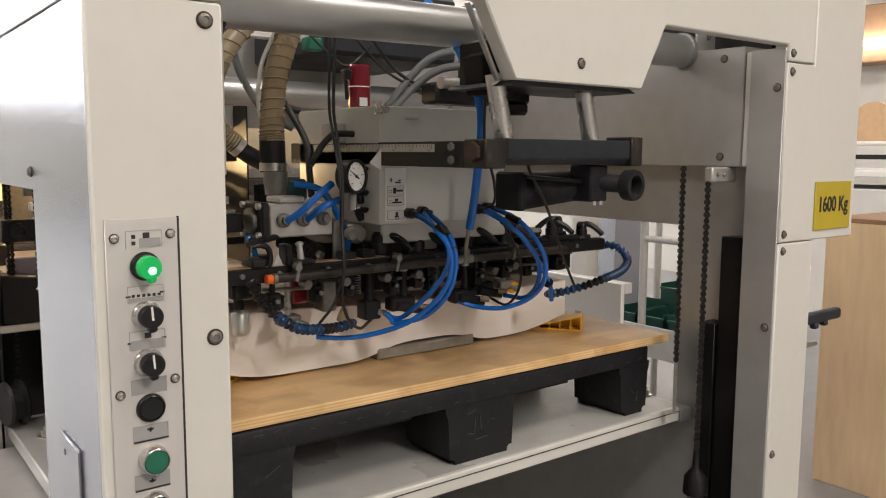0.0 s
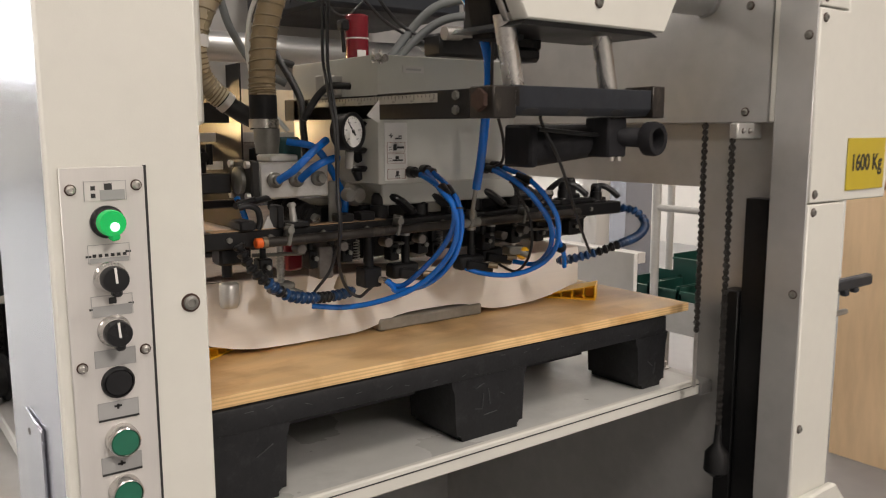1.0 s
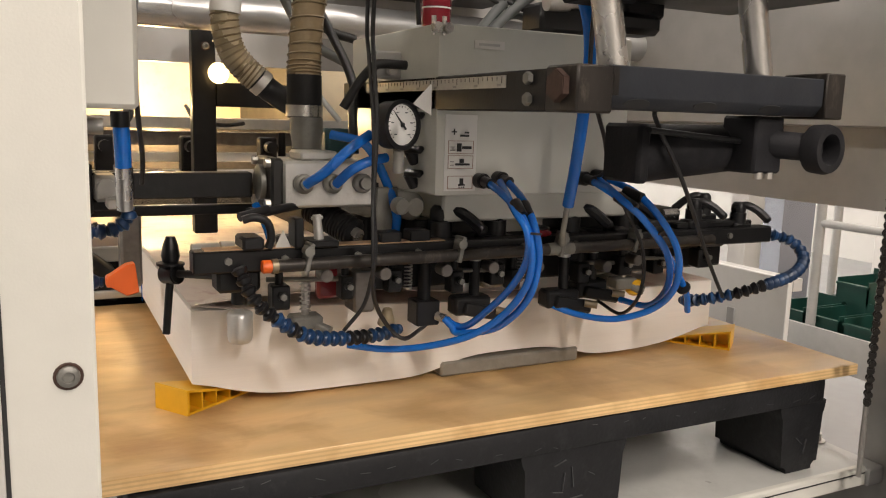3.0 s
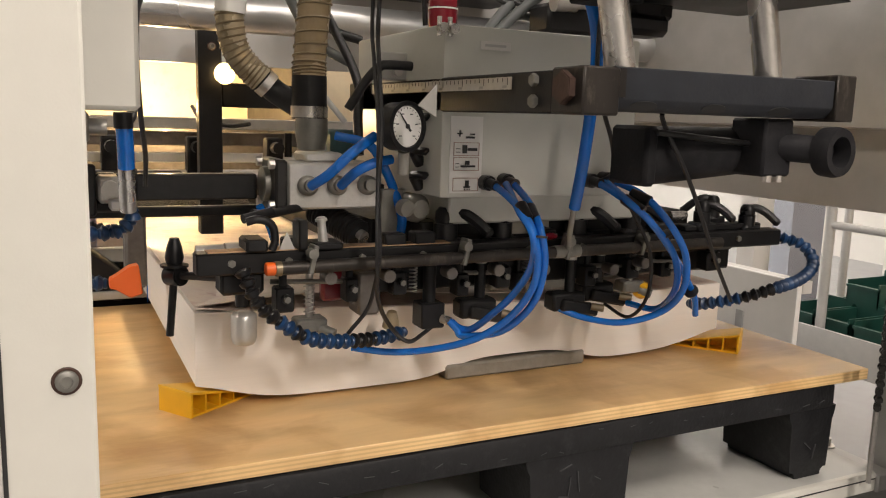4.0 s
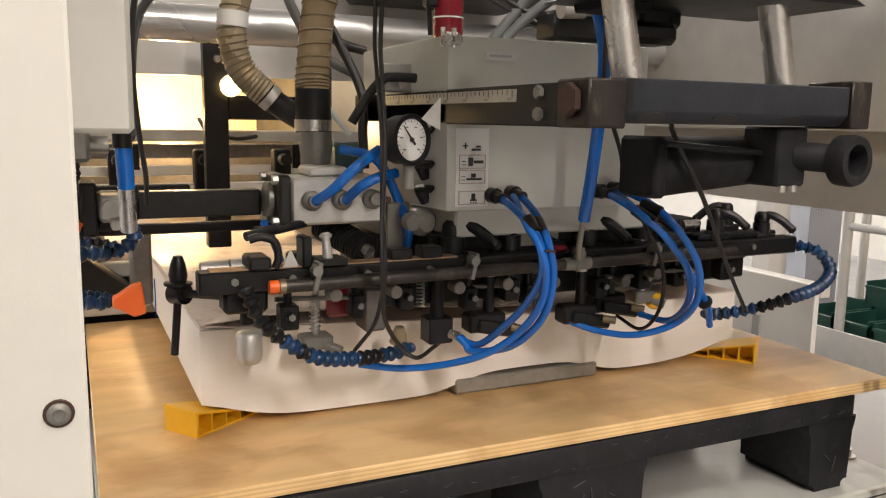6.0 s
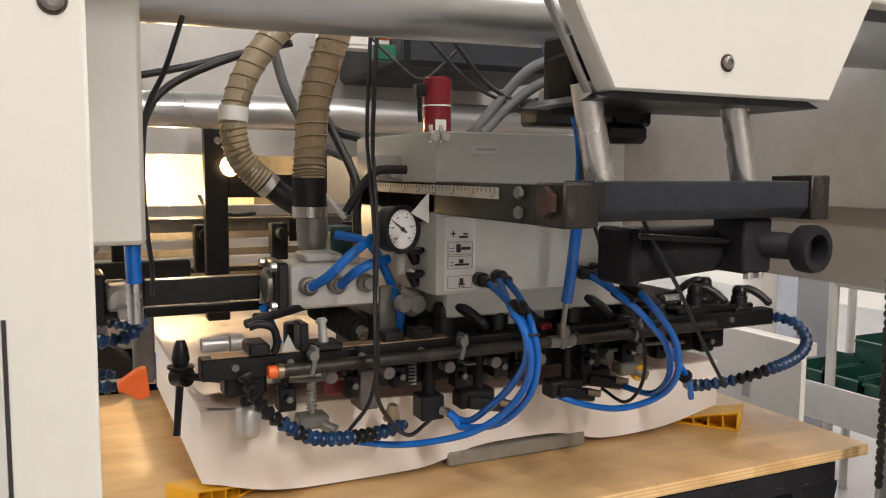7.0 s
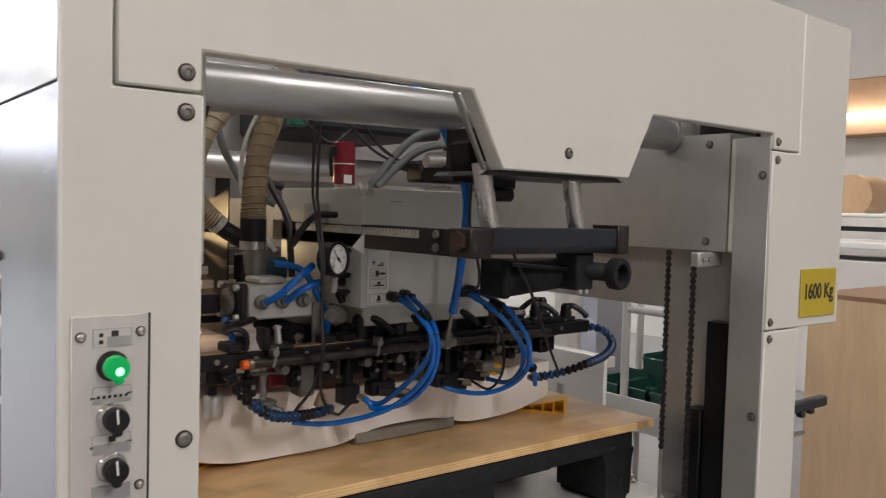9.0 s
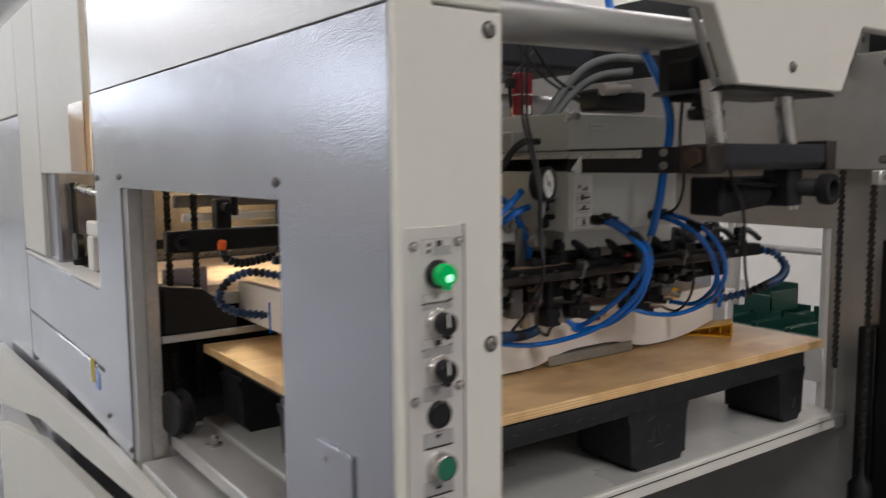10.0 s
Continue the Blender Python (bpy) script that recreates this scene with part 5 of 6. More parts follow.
for x0, x1, z0 in ((0.60, 0.70, 1.252), (0.84, 0.93, 1.25), (1.06, 1.16, 1.248), (1.16, 1.26, 1.25)):
    part("link_rod", cyl((x0, 1.258, z0), (x1, 1.262, z0 - 0.006), 0.0032, seg=8), M["zinc"], bar, "thin link rod")
for x, z in ((0.745, 1.305), (0.785, 1.306), (0.965, 1.304), (1.165, 1.306)):
    part("pivot_block", box(x - 0.014, x + 0.014, 1.215, 1.24, 1.2968, z + 0.006, 0.002), M["black"], bar, "black pivot block")

# red canister
can = thing("lubricator", "dark red lubricator canister with a white label", "canister", (0.917, 1.46, 1.563))
part("body", lathe((0.917, 1.46, 1.575), (0, 0, 1), [(0.021, 0), (0.0225, 0.002), (0.0225, 0.040), (0.0215, 0.041), (0.0215, 0.043), (0.0225, 0.044), (0.0225, 0.083), (0.020, 0.086)], 28), M["red"], can)
part("band", lathe((0.917, 1.46, 1.6155), (0, 0, 1), [(0.0227, 0), (0.0227, 0.0022)], 28), M["label"], can)
part("paper_label", box(0.904, 0.922, 1.4365, 1.4385, 1.577, 1.594), M["label"], can, "white label")
part("side_valve", join(cyl((0.888, 1.46, 1.59), (0.884, 1.46, 1.635), 0.004, seg=10), box(0.878, 0.896, 1.45, 1.47, 1.63, 1.65, 0.003)), M["blackplastic"], can)
part("base", cyl((0.917, 1.46, 1.5635), (0.917, 1.46, 1.576), 0.018, seg=20), M["steel"], can)

# ---------------------------------------------------------------- ducts


def duct(pts, r, label, name="suction_duct", turns=26, dark=False):
    t = thing(name, label, "hose", pts[-1], "suction ducts")
    part("wall", sweep(pts, r, 22, 10), M["darkduct" if dark else "duct"], t)
    line = glide(pts, 60)
    rib, side = [], None
    n = len(line)
    for k in range(n):
        d = (line[min(k + 1, n - 1)] - line[max(k - 1, 0)]).normalized()
        if side is None:
            side = d.orthogonal().normalized()
        side = (side - d * side.dot(d)).normalized()
        a = 2 * math.pi * turns * k / n
        rib.append(line[k] + (side * math.cos(a) + d.cross(side) * math.sin(a)) * r * 1.0)
    bm = sweep(rib, r * 0.075, 5, 3)
    part("rib", bm, M["duct_rib"], t, "brown helical rib")
    return t


duct1 = duct([(0.70, 1.45, 1.745), (0.655, 1.44, 1.708), (0.612, 1.44, 1.648), (0.593, 1.44, 1.592), (0.594, 1.44, 1.556), (0.602, 1.44, 1.530), (0.618, 1.44, 1.511), (0.634, 1.438, 1.497)], 0.0185, "tan ribbed suction duct with a white band", turns=24)
part("white_band", cyl((0.5925, 1.44, 1.582), (0.594, 1.44, 1.602), 0.0205, seg=28), M["label"], duct1, "white tape band")
part("elbow", sweep([(0.628, 1.439, 1.502), (0.655, 1.435, 1.480), (0.683, 1.40, 1.458)], 0.0165, 18), M["black"], duct1, "dark elbow")
part("clamp", cyl((0.636, 1.438, 1.4955), (0.645, 1.437, 1.488), 0.0188, seg=22), M["steel"], duct1, "steel hose clamp")
duct2 = duct([(0.755, 1.40, 1.78), (0.731, 1.40, 1.710), (0.700, 1.40, 1.615), (0.689, 1.395, 1.53), (0.687, 1.392, 1.50)], 0.0222, "brown ribbed suction duct above the valve block", turns=20, dark=True)
part("dark_cuff", cyl((0.687, 1.391, 1.503), (0.687, 1.39, 1.4455), 0.0236, seg=24), M["black"], duct2, "dark rubber cuff")

# ---------------------------------------------------------------- hoses and cables


def hose(name, pts, r, m, label, category="hose", group="", seg=10):
    t = solid(name, sweep(pts, r, seg, 8), M[m], label, category, group)
    return t


BH = "glossy blue air hose looping from the casing"
hose("air_hose", [(0.85, 1.165, 1.375), (0.851, 1.13, 1.364), (0.851, 1.09, 1.346), (0.852, 1.07, 1.323), (0.864, 1.08, 1.289), (0.868, 1.1, 1.253), (0.86, 1.14, 1.21), (0.837, 1.18, 1.178), (0.8, 1.23, 1.155), (0.758, 1.26, 1.148), (0.712, 1.28, 1.153)], 0.0046, "blue", BH, group="blue hoses")
hose("air_hose", [(0.877, 1.165, 1.377), (0.873, 1.12, 1.358), (0.859, 1.07, 1.332), (0.873, 1.08, 1.289), (0.879, 1.11, 1.237), (0.867, 1.16, 1.192), (0.846, 1.22, 1.172), (0.839, 1.228, 1.18), (0.832, 1.236, 1.189)], 0.0046, "blue", BH, group="blue hoses")
hose("air_hose", [(0.866, 1.162, 1.376), (0.848, 1.1, 1.351), (0.848, 1.068, 1.327), (0.862, 1.09, 1.288), (0.864, 1.13, 1.246), (0.858, 1.18, 1.205), (0.854, 1.215, 1.182), (0.845, 1.232, 1.180), (0.836, 1.237, 1.188)], 0.0046, "blue", BH, group="blue hoses")
hose("air_hose", [(1.004, 1.165, 1.377), (1.009, 1.13, 1.365), (1.025, 1.1, 1.345), (1.064, 1.1, 1.31), (1.114, 1.12, 1.267), (1.17, 1.15, 1.219), (1.195, 1.17, 1.185)], 0.0046, "blue", BH, group="blue hoses")
hose("air_hose", [(1.029, 1.165, 1.380), (1.036, 1.11, 1.364), (1.053, 1.08, 1.334), (1.084, 1.08, 1.291), (1.103, 1.1, 1.242), (1.105, 1.14, 1.203), (1.073, 1.18, 1.181), (1.037, 1.22, 1.181), (1.0, 1.245, 1.195)], 0.0046, "blue", BH, group="blue hoses")
hose("air_hose", [(1.016, 1.163, 1.378), (1.010, 1.11, 1.359), (1.035, 1.09, 1.332), (1.084, 1.1, 1.287), (1.108, 1.12, 1.238), (1.131, 1.18, 1.196), (1.126, 1.238, 1.192)], 0.0046, "blue", BH, group="blue hoses")
for a, b in (((0.853, 1.106, 1.357), (0.851, 1.085, 1.342)), ((0.866, 1.107, 1.354), (0.860, 1.085, 1.341)), ((1.012, 1.12, 1.361), (1.024, 1.095, 1.346)), ((1.028, 1.125, 1.366), (1.038, 1.10, 1.358))):
    solid("hose_coupling", cyl(a, b, 0.0075, seg=14, b=0.001), M["blackplastic"], "black push-in coupling on a blue hose", "coupling", "couplings")
for c, ax in (((0.857, 1.07, 1.325), (0.1, 0.1, 1)), ((1.155, 1.14, 1.228), (0.8, 0.3, -0.6)), ((1.062, 1.094, 1.318), (0.5, 0, -0.8))):
    solid("cable_tie", lathe(Vector(c), ax, [(0.0095, -0.0014), (0.0102, -0.001), (0.0102, 0.001), (0.0095, 0.0014)], 16), M["cable"], "black cable tie round blue hoses", "cable tie", "cable ties")
hose("air_hose", [(0.905, 1.215, 1.80), (0.906, 1.20, 1.74), (0.912, 1.13, 1.663), (0.933, 1.10, 1.585), (0.944, 1.10, 1.53), (0.954, 1.12, 1.462), (0.954, 1.13, 1.399), (0.96, 1.15, 1.346)], 0.0075, "blue", "thick blue air hose running down past the arm", group="blue hoses", seg=14)
hose("hose_tail", [(0.96, 1.15, 1.350), (0.969, 1.17, 1.311), (0.982, 1.188, 1.293)], 0.0038, "clear", "clear plastic tail of the blue hose", seg=12)
hose("air_hose", [(0.653, 1.268, 1.366), (0.668, 1.245, 1.382), (0.692, 1.23, 1.409), (0.725, 1.24, 1.429)], 0.0062, "blue", "thick blue air hose from the valve block", group="blue hoses", seg=14)
hose("air_hose", [(0.691, 1.268, 1.366), (0.703, 1.245, 1.385), (0.724, 1.24, 1.396), (0.75, 1.25, 1.40)], 0.0062, "blue", "thick blue air hose from the valve block", group="blue hoses", seg=14)
hose("air_hose", [(0.715, 1.36, 1.425), (0.752, 1.33, 1.414), (0.768, 1.30, 1.374), (0.779, 1.28, 1.325), (0.781, 1.29, 1.296)], 0.0062, "blue", "thick blue air hose behind the gauge", group="blue hoses", seg=14)
hose("air_hose", [(0.436, 1.2, 1.435), (0.437, 1.205, 1.415), (0.438, 1.212, 1.392)], 0.0085, "blue", "short thick blue hose above the clamp", group="blue hoses", seg=14)
solid("end_sleeve", cyl((0.4355, 1.199, 1.433), (0.435, 1.198, 1.449), 0.0095, seg=16), M["blackplastic"], "black sleeve on a short blue hose", "sleeve")
hose("air_hose", [(0.60, 1.31, 1.338), (0.615, 1.32, 1.31), (0.625, 1.33, 1.285)], 0.005, "blue", "blue air hose under the yoke", group="blue hoses")

CABLE = "thin black cable"
hose("cable", [(0.735, 1.23, 1.80), (0.719, 1.22, 1.577), (0.712, 1.2, 1.517), (0.705, 1.17, 1.44), (0.698, 1.16, 1.361), (0.695, 1.15, 1.3), (0.709, 1.18, 1.238), (0.744, 1.22, 1.191), (0.767, 1.22, 1.172), (0.803, 1.25, 1.173), (0.815, 1.252, 1.18)], 0.0028, "cable", "thin black cable hanging past the gauge", "cable", "cables", 8)
hose("cable", [(0.728, 1.24, 1.78), (0.713, 1.225, 1.577), (0.708, 1.205, 1.517), (0.702, 1.172, 1.44), (0.70, 1.165, 1.361), (0.70, 1.155, 1.30), (0.705, 1.18, 1.261), (0.703, 1.2, 1.224), (0.686, 1.22, 1.19)], 0.0025, "cable", "thin black cable hanging past the gauge", "cable", "cables", 8)
hose("cable", [(0.931, 0.966, 1.4645), (0.936, 0.970, 1.458), (0.951, 0.972, 1.437), (0.971, 0.972, 1.409), (1.022, 1.0, 1.364), (1.116, 1.06, 1.285), (1.189, 1.1, 1.221)], 0.0026, "cable", "thin black cable from the cross beam", "cable", "cables", 8)
hose("cable", [(0.905, 1.04, 1.63), (0.908, 1.05, 1.52), (0.917, 1.05, 1.476), (0.958, 1.08, 1.43), (1.0, 1.13, 1.392), (1.03, 1.20, 1.375)], 0.0026, "cable", "thin black cable behind the arm", "cable", "cables", 8)
hose("cable", [(1.059, 1.17, 1.351), (1.094, 1.16, 1.284), (1.105, 1.17, 1.22), (1.099, 1.2, 1.182), (1.094, 1.25, 1.19)], 0.0026, "cable", "thin black cable of a sucker", "cable", "cables", 8)
hose("cable", [(0.70, 1.27, 1.46), (0.72, 1.262, 1.495), (0.733, 1.25, 1.512), (0.745, 1.25, 1.515), (0.775, 1.25, 1.515)], 0.0058, "cable", "black clamp handle beside the scale", "handle", "", 12)
hose("cable", [(0.48, 1.1, 1.66), (0.463, 1.1, 1.609), (0.445, 1.1, 1.568), (0.440, 1.1, 1.508), (0.448, 1.16, 1.45), (0.458, 1.22, 1.402), (0.46, 1.25, 1.37)], 0.0026, "cable", "thin black cable beside the post", "cable", "cables", 8)
hose("cable", [(0.68, 1.47, 1.70), (0.586, 1.45, 1.667), (0.506, 1.42, 1.625), (0.47, 1.38, 1.578), (0.454, 1.3, 1.514), (0.446, 1.22, 1.453), (0.44, 1.2, 1.44)], 0.0055, "cable", "thick black cable arching behind the duct", "cable", "cables", 10)
hose("cable", [(0.40, 1.6, 1.640), (0.468, 1.6, 1.652), (0.559, 1.6, 1.674), (0.635, 1.6, 1.697), (0.72, 1.6, 1.72)], 0.006, "cable", "thick black cable under the tube", "cable", "cables", 10)
hose("grey_hose", [(0.675, 1.56, 1.74), (0.682, 1.55, 1.686), (0.702, 1.55, 1.627), (0.735, 1.52, 1.561), (0.785, 1.5, 1.53)], 0.0075, "greyhose", "dark grey hose behind the ducts", "hose", "", 12)
hose("black_hose", [(0.715, 1.44, 1.61), (0.731, 1.42, 1.57), (0.751, 1.38, 1.501), (0.746, 1.36, 1.445), (0.745, 1.35, 1.40)], 0.0065, "cable", "black hose behind the valve block", "hose", "black hoses", 12)
hose("black_hose", [(0.725, 1.5, 1.60), (0.76, 1.5, 1.575), (0.80, 1.5, 1.565)], 0.007, "cable", "black hose behind the valve block", "hose", "black hoses", 12)
hose("white_tube", [(0.738, 1.46, 1.723), (0.71, 1.46, 1.67), (0.697, 1.46, 1.629), (0.694, 1.46, 1.567), (0.712, 1.45, 1.50), (0.752, 1.43, 1.442)], 0.0042, "whitehose", "thin white tube beside the ducts", "hose", "", 10)
hose("grey_hose", [(0.975, 1.46, 1.572), (0.989, 1.45, 1.588), (1.029, 1.45, 1.633), (1.068, 1.42, 1.681), (1.126, 1.4, 1.70), (1.2, 1.38, 1.70)], 0.0085, "greyhose", "grey hose bending over the casing", "hose", "grey hoses", 12)
hose("grey_hose", [(0.985, 1.44, 1.572), (1.0, 1.44, 1.585), (1.045, 1.44, 1.625), (1.09, 1.41, 1.66), (1.15, 1.37, 1.67)], 0.0085, "greyhose", "grey hose bending over the casing", "hose", "grey hoses", 12)
hose("grey_hose", [(1.006, 1.45, 1.598), (1.035, 1.45, 1.612), (1.065, 1.45, 1.615), (1.114, 1.45, 1.591)], 0.006, "greyhose", "grey hose bending over the casing", "hose", "grey hoses", 12)
hose("cable", [(0.91, 1.45, 1.745), (0.943, 1.45, 1.715), (1.006, 1.45, 1.652), (1.08, 1.43, 1.615), (1.161, 1.42, 1.591)], 0.004, "cable", "black cable crossing over the casing", "cable", "cables", 8)
hose("cable", [(0.87, 1.45, 1.745), (0.895, 1.45, 1.721), (0.971, 1.45, 1.655), (1.053, 1.45, 1.619)], 0.003, "cable", "black cable crossing over the casing", "cable", "cables", 8)
hose("cable", [(0.80, 1.5, 1.74), (0.86, 1.48, 1.68), (0.90, 1.47, 1.66), (0.96, 1.47, 1.71)], 0.0025, "cable", "black cable crossing over the casing", "cable", "cables", 8)
hose("cable", [(0.63, 2.0, 1.46), (0.64, 1.95, 1.435), (0.68, 1.9, 1.425), (0.71, 1.85, 1.43)], 0.004, "cable", "black cable below the cross arm", "cable", "cables", 8)
solid("air_coupling", join(cyl((1.051, 1.36, 1.627), (1.09, 1.36, 1.629), 0.013, seg=16), cyl((1.09, 1.36, 1.629), (1.13, 1.36, 1.632), 0.009, seg=14)), M["steel"], "steel hose coupling behind the cover", "coupling")
solid("dark_manifold", box(1.05, 1.20, 1.37, 1.43, 1.585, 1.63, 0.006), M["black"], "black manifold behind the casing", "manifold")


def segment_mesh():
    bm = lathe((0, 0, -0.0075), (0, 0, 1), [(0.0055, 0), (0.0098, 0.003), (0.0078, 0.008), (0.0052, 0.0098), (0.0068, 0.0125), (0.0058, 0.015)], 12)
    return finish("segment", bm, M["darkblue"])


def segment_black():
    me = segment_mesh()
    me.materials[0] = M["blackplastic"]
    return me


SEG, SEGB = segment_mesh(), segment_black()


def jointed_hose(pts, label, dark=()):
    t = thing("jointed_hose", label, "hose", pts[0], "jointed hoses")
    line = glide(pts, 40)
    want, run, prev = 0.0, 0.0, line[0]
    k = 0
    for c in line[1:]:
        d = c - prev
        run += d.length
        if run >= want:
            o = new("segment", SEGB if any(a <= k <= b for a, b in dark) else SEG)
            o.parent = t
            o.matrix_basis = Matrix.Translation(c - Vector(pts[0])) @ d.to_track_quat("Z", "Y").to_matrix().to_4x4()
            want += 0.0125
            k += 1
        prev = c
    return t


jointed_hose([(0.556, 1.2, 1.274), (0.568, 1.19, 1.245), (0.593, 1.19, 1.22), (0.634, 1.2, 1.193), (0.69, 1.22, 1.18), (0.742, 1.24, 1.175), (0.775, 1.25, 1.177)], "blue and black jointed coolant-style hose in front of the stack", ((0, 5), (8, 8), (15, 17)))
jointed_hose([(1.405, 1.222, 1.283), (1.436, 1.2, 1.272), (1.428, 1.17, 1.249), (1.382, 1.15, 1.231), (1.313, 1.14, 1.221), (1.27, 1.16, 1.206), (1.245, 1.2, 1.191), (1.246, 1.24, 1.182)], "blue jointed hose curving from the bar end", ((17, 20),))
jointed_hose([(0.385, 1.3, 1.311), (0.426, 1.3, 1.312), (0.446, 1.3, 1.322), (0.452, 1.3, 1.339)], "blue jointed hose behind the post")
jointed_hose([(0.470, 1.69, 1.255), (0.409, 1.70, 1.266), (0.365, 1.70, 1.250), (0.347, 1.70, 1.218), (0.378, 1.70, 1.190), (0.445, 1.69, 1.176)], "blue jointed hose looping behind the side opening", ((3, 4), (9, 10)))
jointed_hose([(0.47, 1.72, 1.292), (0.40, 1.71, 1.284), (0.365, 1.70, 1.298), (0.356, 1.70, 1.315)], "black jointed hose behind the side opening", ((0, 30),))
solid("fan_nozzle", lathe((0.356, 1.70, 1.314), (0.1, 0, 1), [(0.006, 0), (0.008, 0.003), (0.0085, 0.016), (0.005, 0.02)], 14), M["orange"], "small orange nozzle on a black jointed hose", "nozzle")
jointed_hose([(0.38, 1.37, 1.262), (0.398, 1.35, 1.246), (0.427, 1.35, 1.242)], "blue jointed hose with an orange nozzle")
nozzle = prism([(0.425, 1.240), (0.430, 1.240), (0.448, 1.228), (0.462, 1.232), (0.458, 1.268), (0.448, 1.266), (0.430, 1.254), (0.425, 1.252)], 1.325, 1.345, 0.0015)
solid("fan_nozzle", nozzle, M["orange"], "bright orange fan nozzle on a jointed hose", "nozzle")
solid("fan_nozzle", prism([(0.375, 1.335), (0.39, 1.33), (0.398, 1.345), (0.385, 1.352)], 1.30, 1.32, 0.001), M["orange"], "small orange nozzle behind the post", "nozzle")

# ---------------------------------------------------------------- the hall behind the machine
cart = thing("bin_cart", "grey tubular cart with green bins", "cart", (3.4, 2.6, 0))
for cx, cy in ((3.2, 2.54), (3.2, 2.06), (3.75, 2.88), (3.75, 2.06)):
    part("post", cyl((cx, cy, 0), (cx, cy, 1.3), 0.02, seg=14), M["galv"], cart)
part("rail", cyl((3.2, 2.54, 1.075), (3.2, 2.06, 1.075), 0.016, seg=12), M["galv"], cart)
part("tray", box(3.18, 3.77, 2.04, 2.78, 0.56, 0.60, 0.005), M["galv"], cart)
part("tray_lip", box(3.17, 3.18, 2.04, 2.78, 0.50, 0.655, 0.003), M["galv"], cart)


def bin_(x, y, z, a):
    b = thing("storage_bin", "dark green plastic storage bin on the cart", "bin", (x, y, z), "green bins")
    w, d, h, t = 0.15, 0.24, 0.13, 0.006
    part("base", turn(box(x, x + d, y, y + w, z, z + t), (x, y, z), 0, 0, a), M["greenbin"], b)
    part("back", turn(box(x + d - t, x + d, y, y + w, z + t, z + h), (x, y, z), 0, 0, a), M["greenbin"], b)
    part("front", turn(box(x, x + t, y, y + w, z + t, z + h * 0.6), (x, y, z), 0, 0, a), M["greenbin"], b)
    part("side", turn(box(x, x + d, y, y + t, z + t, z + h * 0.8), (x, y, z), 0, 0, a), M["greenbin"], b)
    part("side", turn(box(x, x + d, y + w - t, y + w, z + t, z + h * 0.8), (x, y, z), 0, 0, a), M["greenbin"], b)
    part("rim", turn(box(x - 0.008, x + 0.012, y, y + w, z + h * 0.58, z + h * 0.66), (x, y, z), 0, 0, a), M["greenbin"], b)


for bx in (3.23, 3.50):
    for by in (2.60, 2.43, 2.26, 2.09):
        bin_(bx, by, 0.601, 0)
bin_(3.46, 2.48, 0.715, 0)

cab = thing("white_cabinet", "plain white low cabinet beside the machine", "cabinet", (2.6, 2.4, 0))
part("side", box(2.40, 2.42, 2.0, 2.9, 0.0, 0.995, 0.003), M["label"], cab)
part("top_edge", box(2.421, 2.46, 2.0, 2.9, 0.955, 0.994), M["wall"], cab)
part("slot", box(2.394, 2.3995, 2.20, 2.23, 0.78, 0.86), M["galv"], cab)
solid("hall_column", box(4.0, 4.25, 3.41, 3.65, 0, 5.0), M["greyside"], "grey steel hall column", "column", kind="structure")
solid("white_column", box(3.2, 3.3, 2.92, 3.02, 0, 2.2), M["wall"], "white upright housing behind the cabinet", "column", kind="structure")

ply = thing("plywood_crate", "large pale plywood crate side standing in the hall", "crate", (3.6, 1.0, 0))
part("panel", turn(box(3.57, 3.60, 0.25, 1.83, 0.0, 1.19, 0.002), (3.58, 1, 0), 0, 0, 0), M["ply_far"], ply)
part("side", box(3.60, 4.4, 1.80, 1.83, 0.0, 1.19), M["ply_far"], ply)
part("lid", box(3.57, 4.4, 0.25, 1.83, 1.191, 1.21), M["beamwood"], ply, "dark lid edge")
solid("pale_carton", box(3.75, 4.3, 0.55, 1.45, 1.211, 1.45, 0.01), M["wall"], "white carton on the crate", "carton")

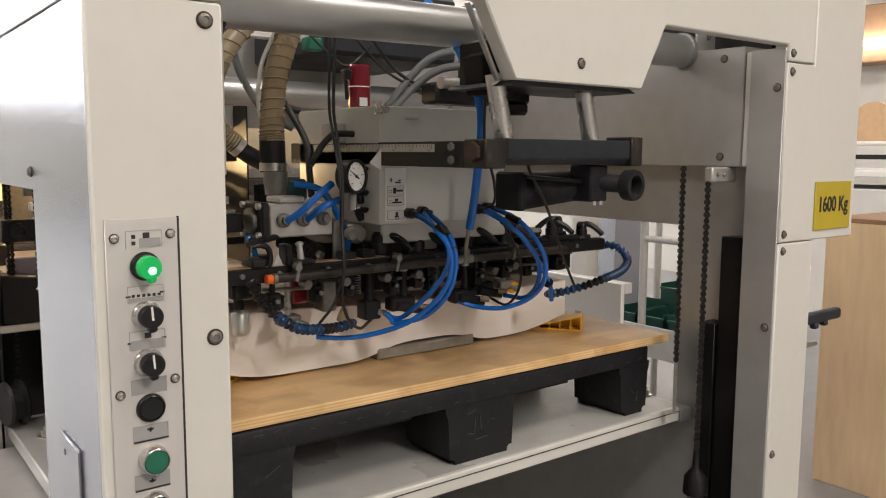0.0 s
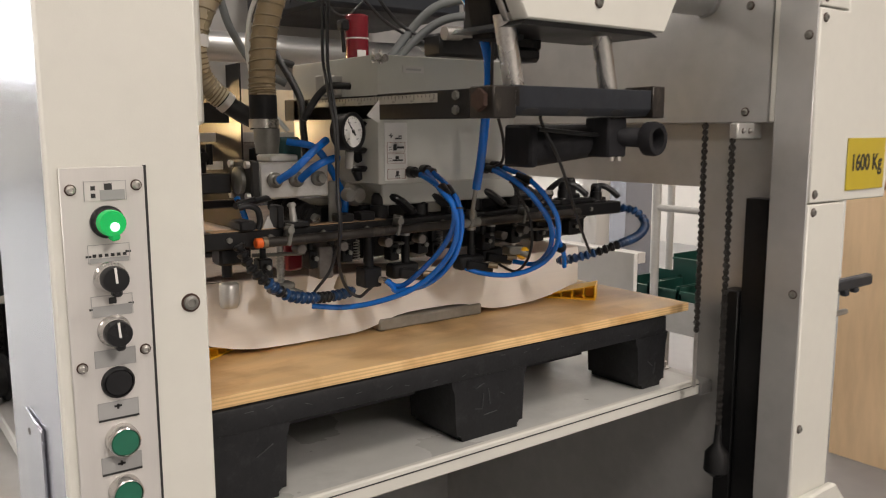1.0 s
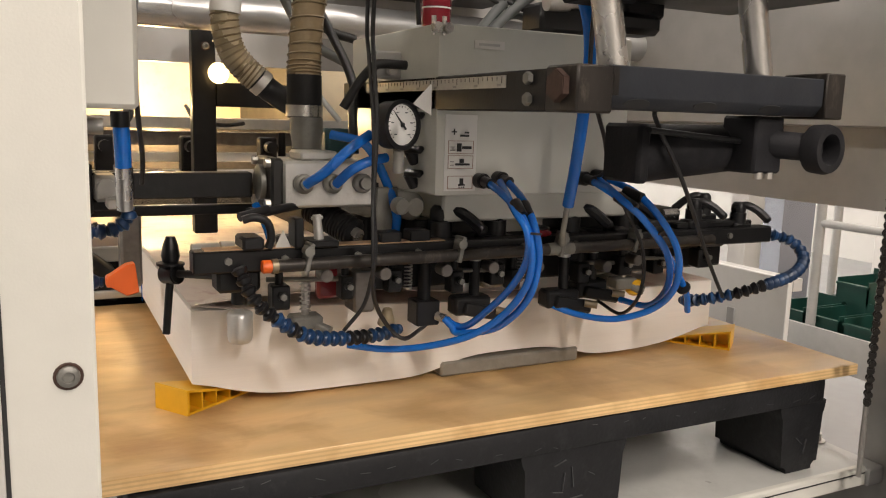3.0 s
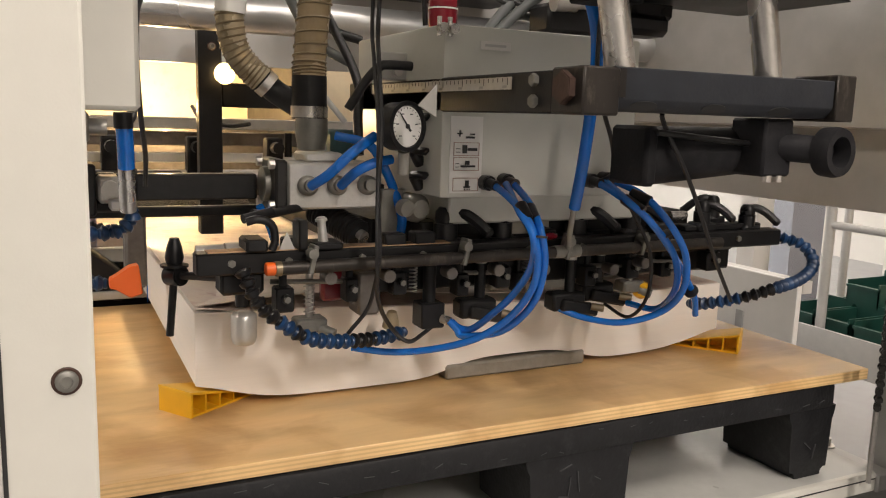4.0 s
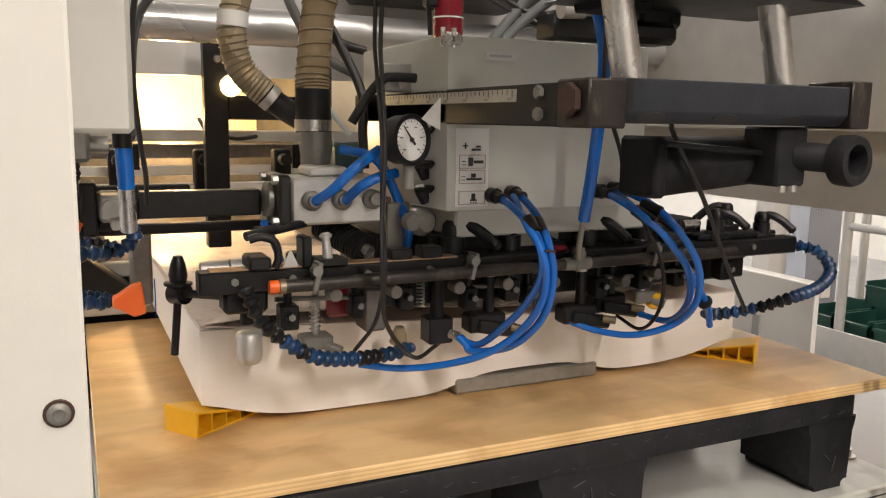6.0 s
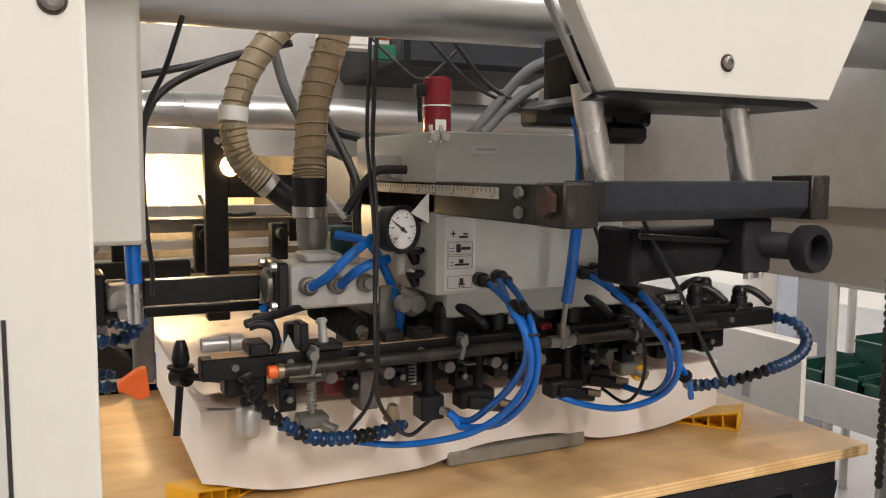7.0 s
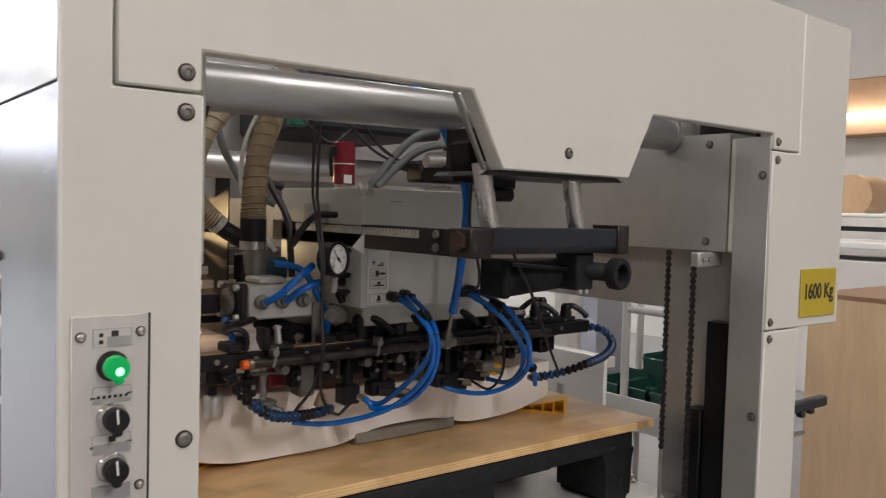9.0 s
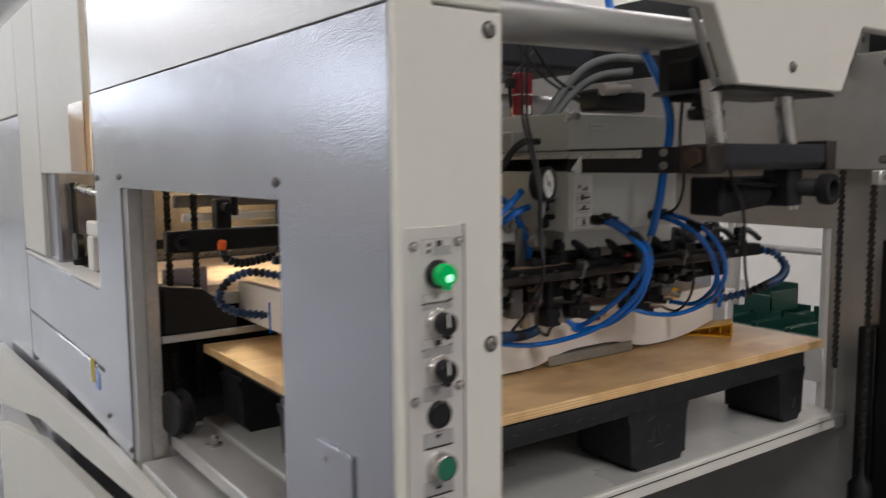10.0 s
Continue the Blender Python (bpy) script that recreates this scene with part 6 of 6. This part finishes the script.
far = thing("far_machine", "long light grey conveyor machine across the hall", "machine", (7.5, 2.6, 0))
part("table", box(7.0, 8.2, 0.0, 5.0, 1.30, 1.36, 0.01), M["label"], far)
part("bed", box(7.05, 8.2, 0.0, 5.0, 0.0, 1.2, 0.01), M["wall"], far)
part("rail", box(6.98, 7.0, 0.0, 5.0, 1.565, 1.60, 0.01), M["label"], far)
part("arch", lathe((7.4, 3.45, 1.76), (1, 0, 0), [(0.19, 0), (0.19, 0.4)], 28), M["copper"], far, "copper coloured drum")
part("dark_strip", box(6.97, 7.0, 0.0, 5.0, 1.45, 1.49), M["black"], far)
solid("roof_beam", box(8.3, 8.6, -6.5, 25, 2.39, 2.95, 0.01), M["beamwood"], "brown timber roof beam", "beam", kind="structure")
for k in range(4):
    b = thing("strip_light", "long white strip light under the timber beam", "ceiling lamp", (8.2, 1.5 + k, 2.6), "strip lights")
    part("diffuser", box(8.2, 8.26, 1.3 + k * 1.6, 2.5 + k * 1.6, 2.55, 2.6), M["tube_light"], b)


# ---------------------------------------------------------------- what moves
def pulse(t, at, width):
    """A smooth rise and fall round the time at, once in every working stroke of 2.35 s."""
    d = (t - at + 1.175) % 2.35 - 1.175
    return math.exp(-(d / width) ** 2)


def motions():
    times = [k * 0.1 for k in range(101)]
    home = plunger.location.copy()
    walk(plunger, [(t, pose(home.x, home.y, home.z - 0.022 + 0.024 * pulse(t, 4.5, 0.2))) for t in times])
    home2 = sleeve.location.copy()
    walk(sleeve, [(t, pose(home2.x, home2.y, home2.z - 0.012 + 0.013 * pulse(t, 4.5, 0.22))) for t in times])
    home3 = cup.location.copy()
    walk(cup, [(t, pose(home3.x, home3.y, home3.z - 0.010 + 0.011 * pulse(t, 4.45, 0.3))) for t in times])
    home4 = needle.location.copy()
    walk(needle, [(t, pose(*home4) @ Matrix.Rotation(radians(40 + 22 * pulse(t, 7.2, 0.35)), 4, GN)) for t in times])
    home5 = air_sheet.location.copy()
    walk(air_sheet, [(t, pose(home5.x, home5.y, home5.z - 0.006 + 0.002 * pulse(t, 4.45, 0.25), -2.6 * pulse(t, 4.45, 0.25), 0, 0)) for t in times])


motions()
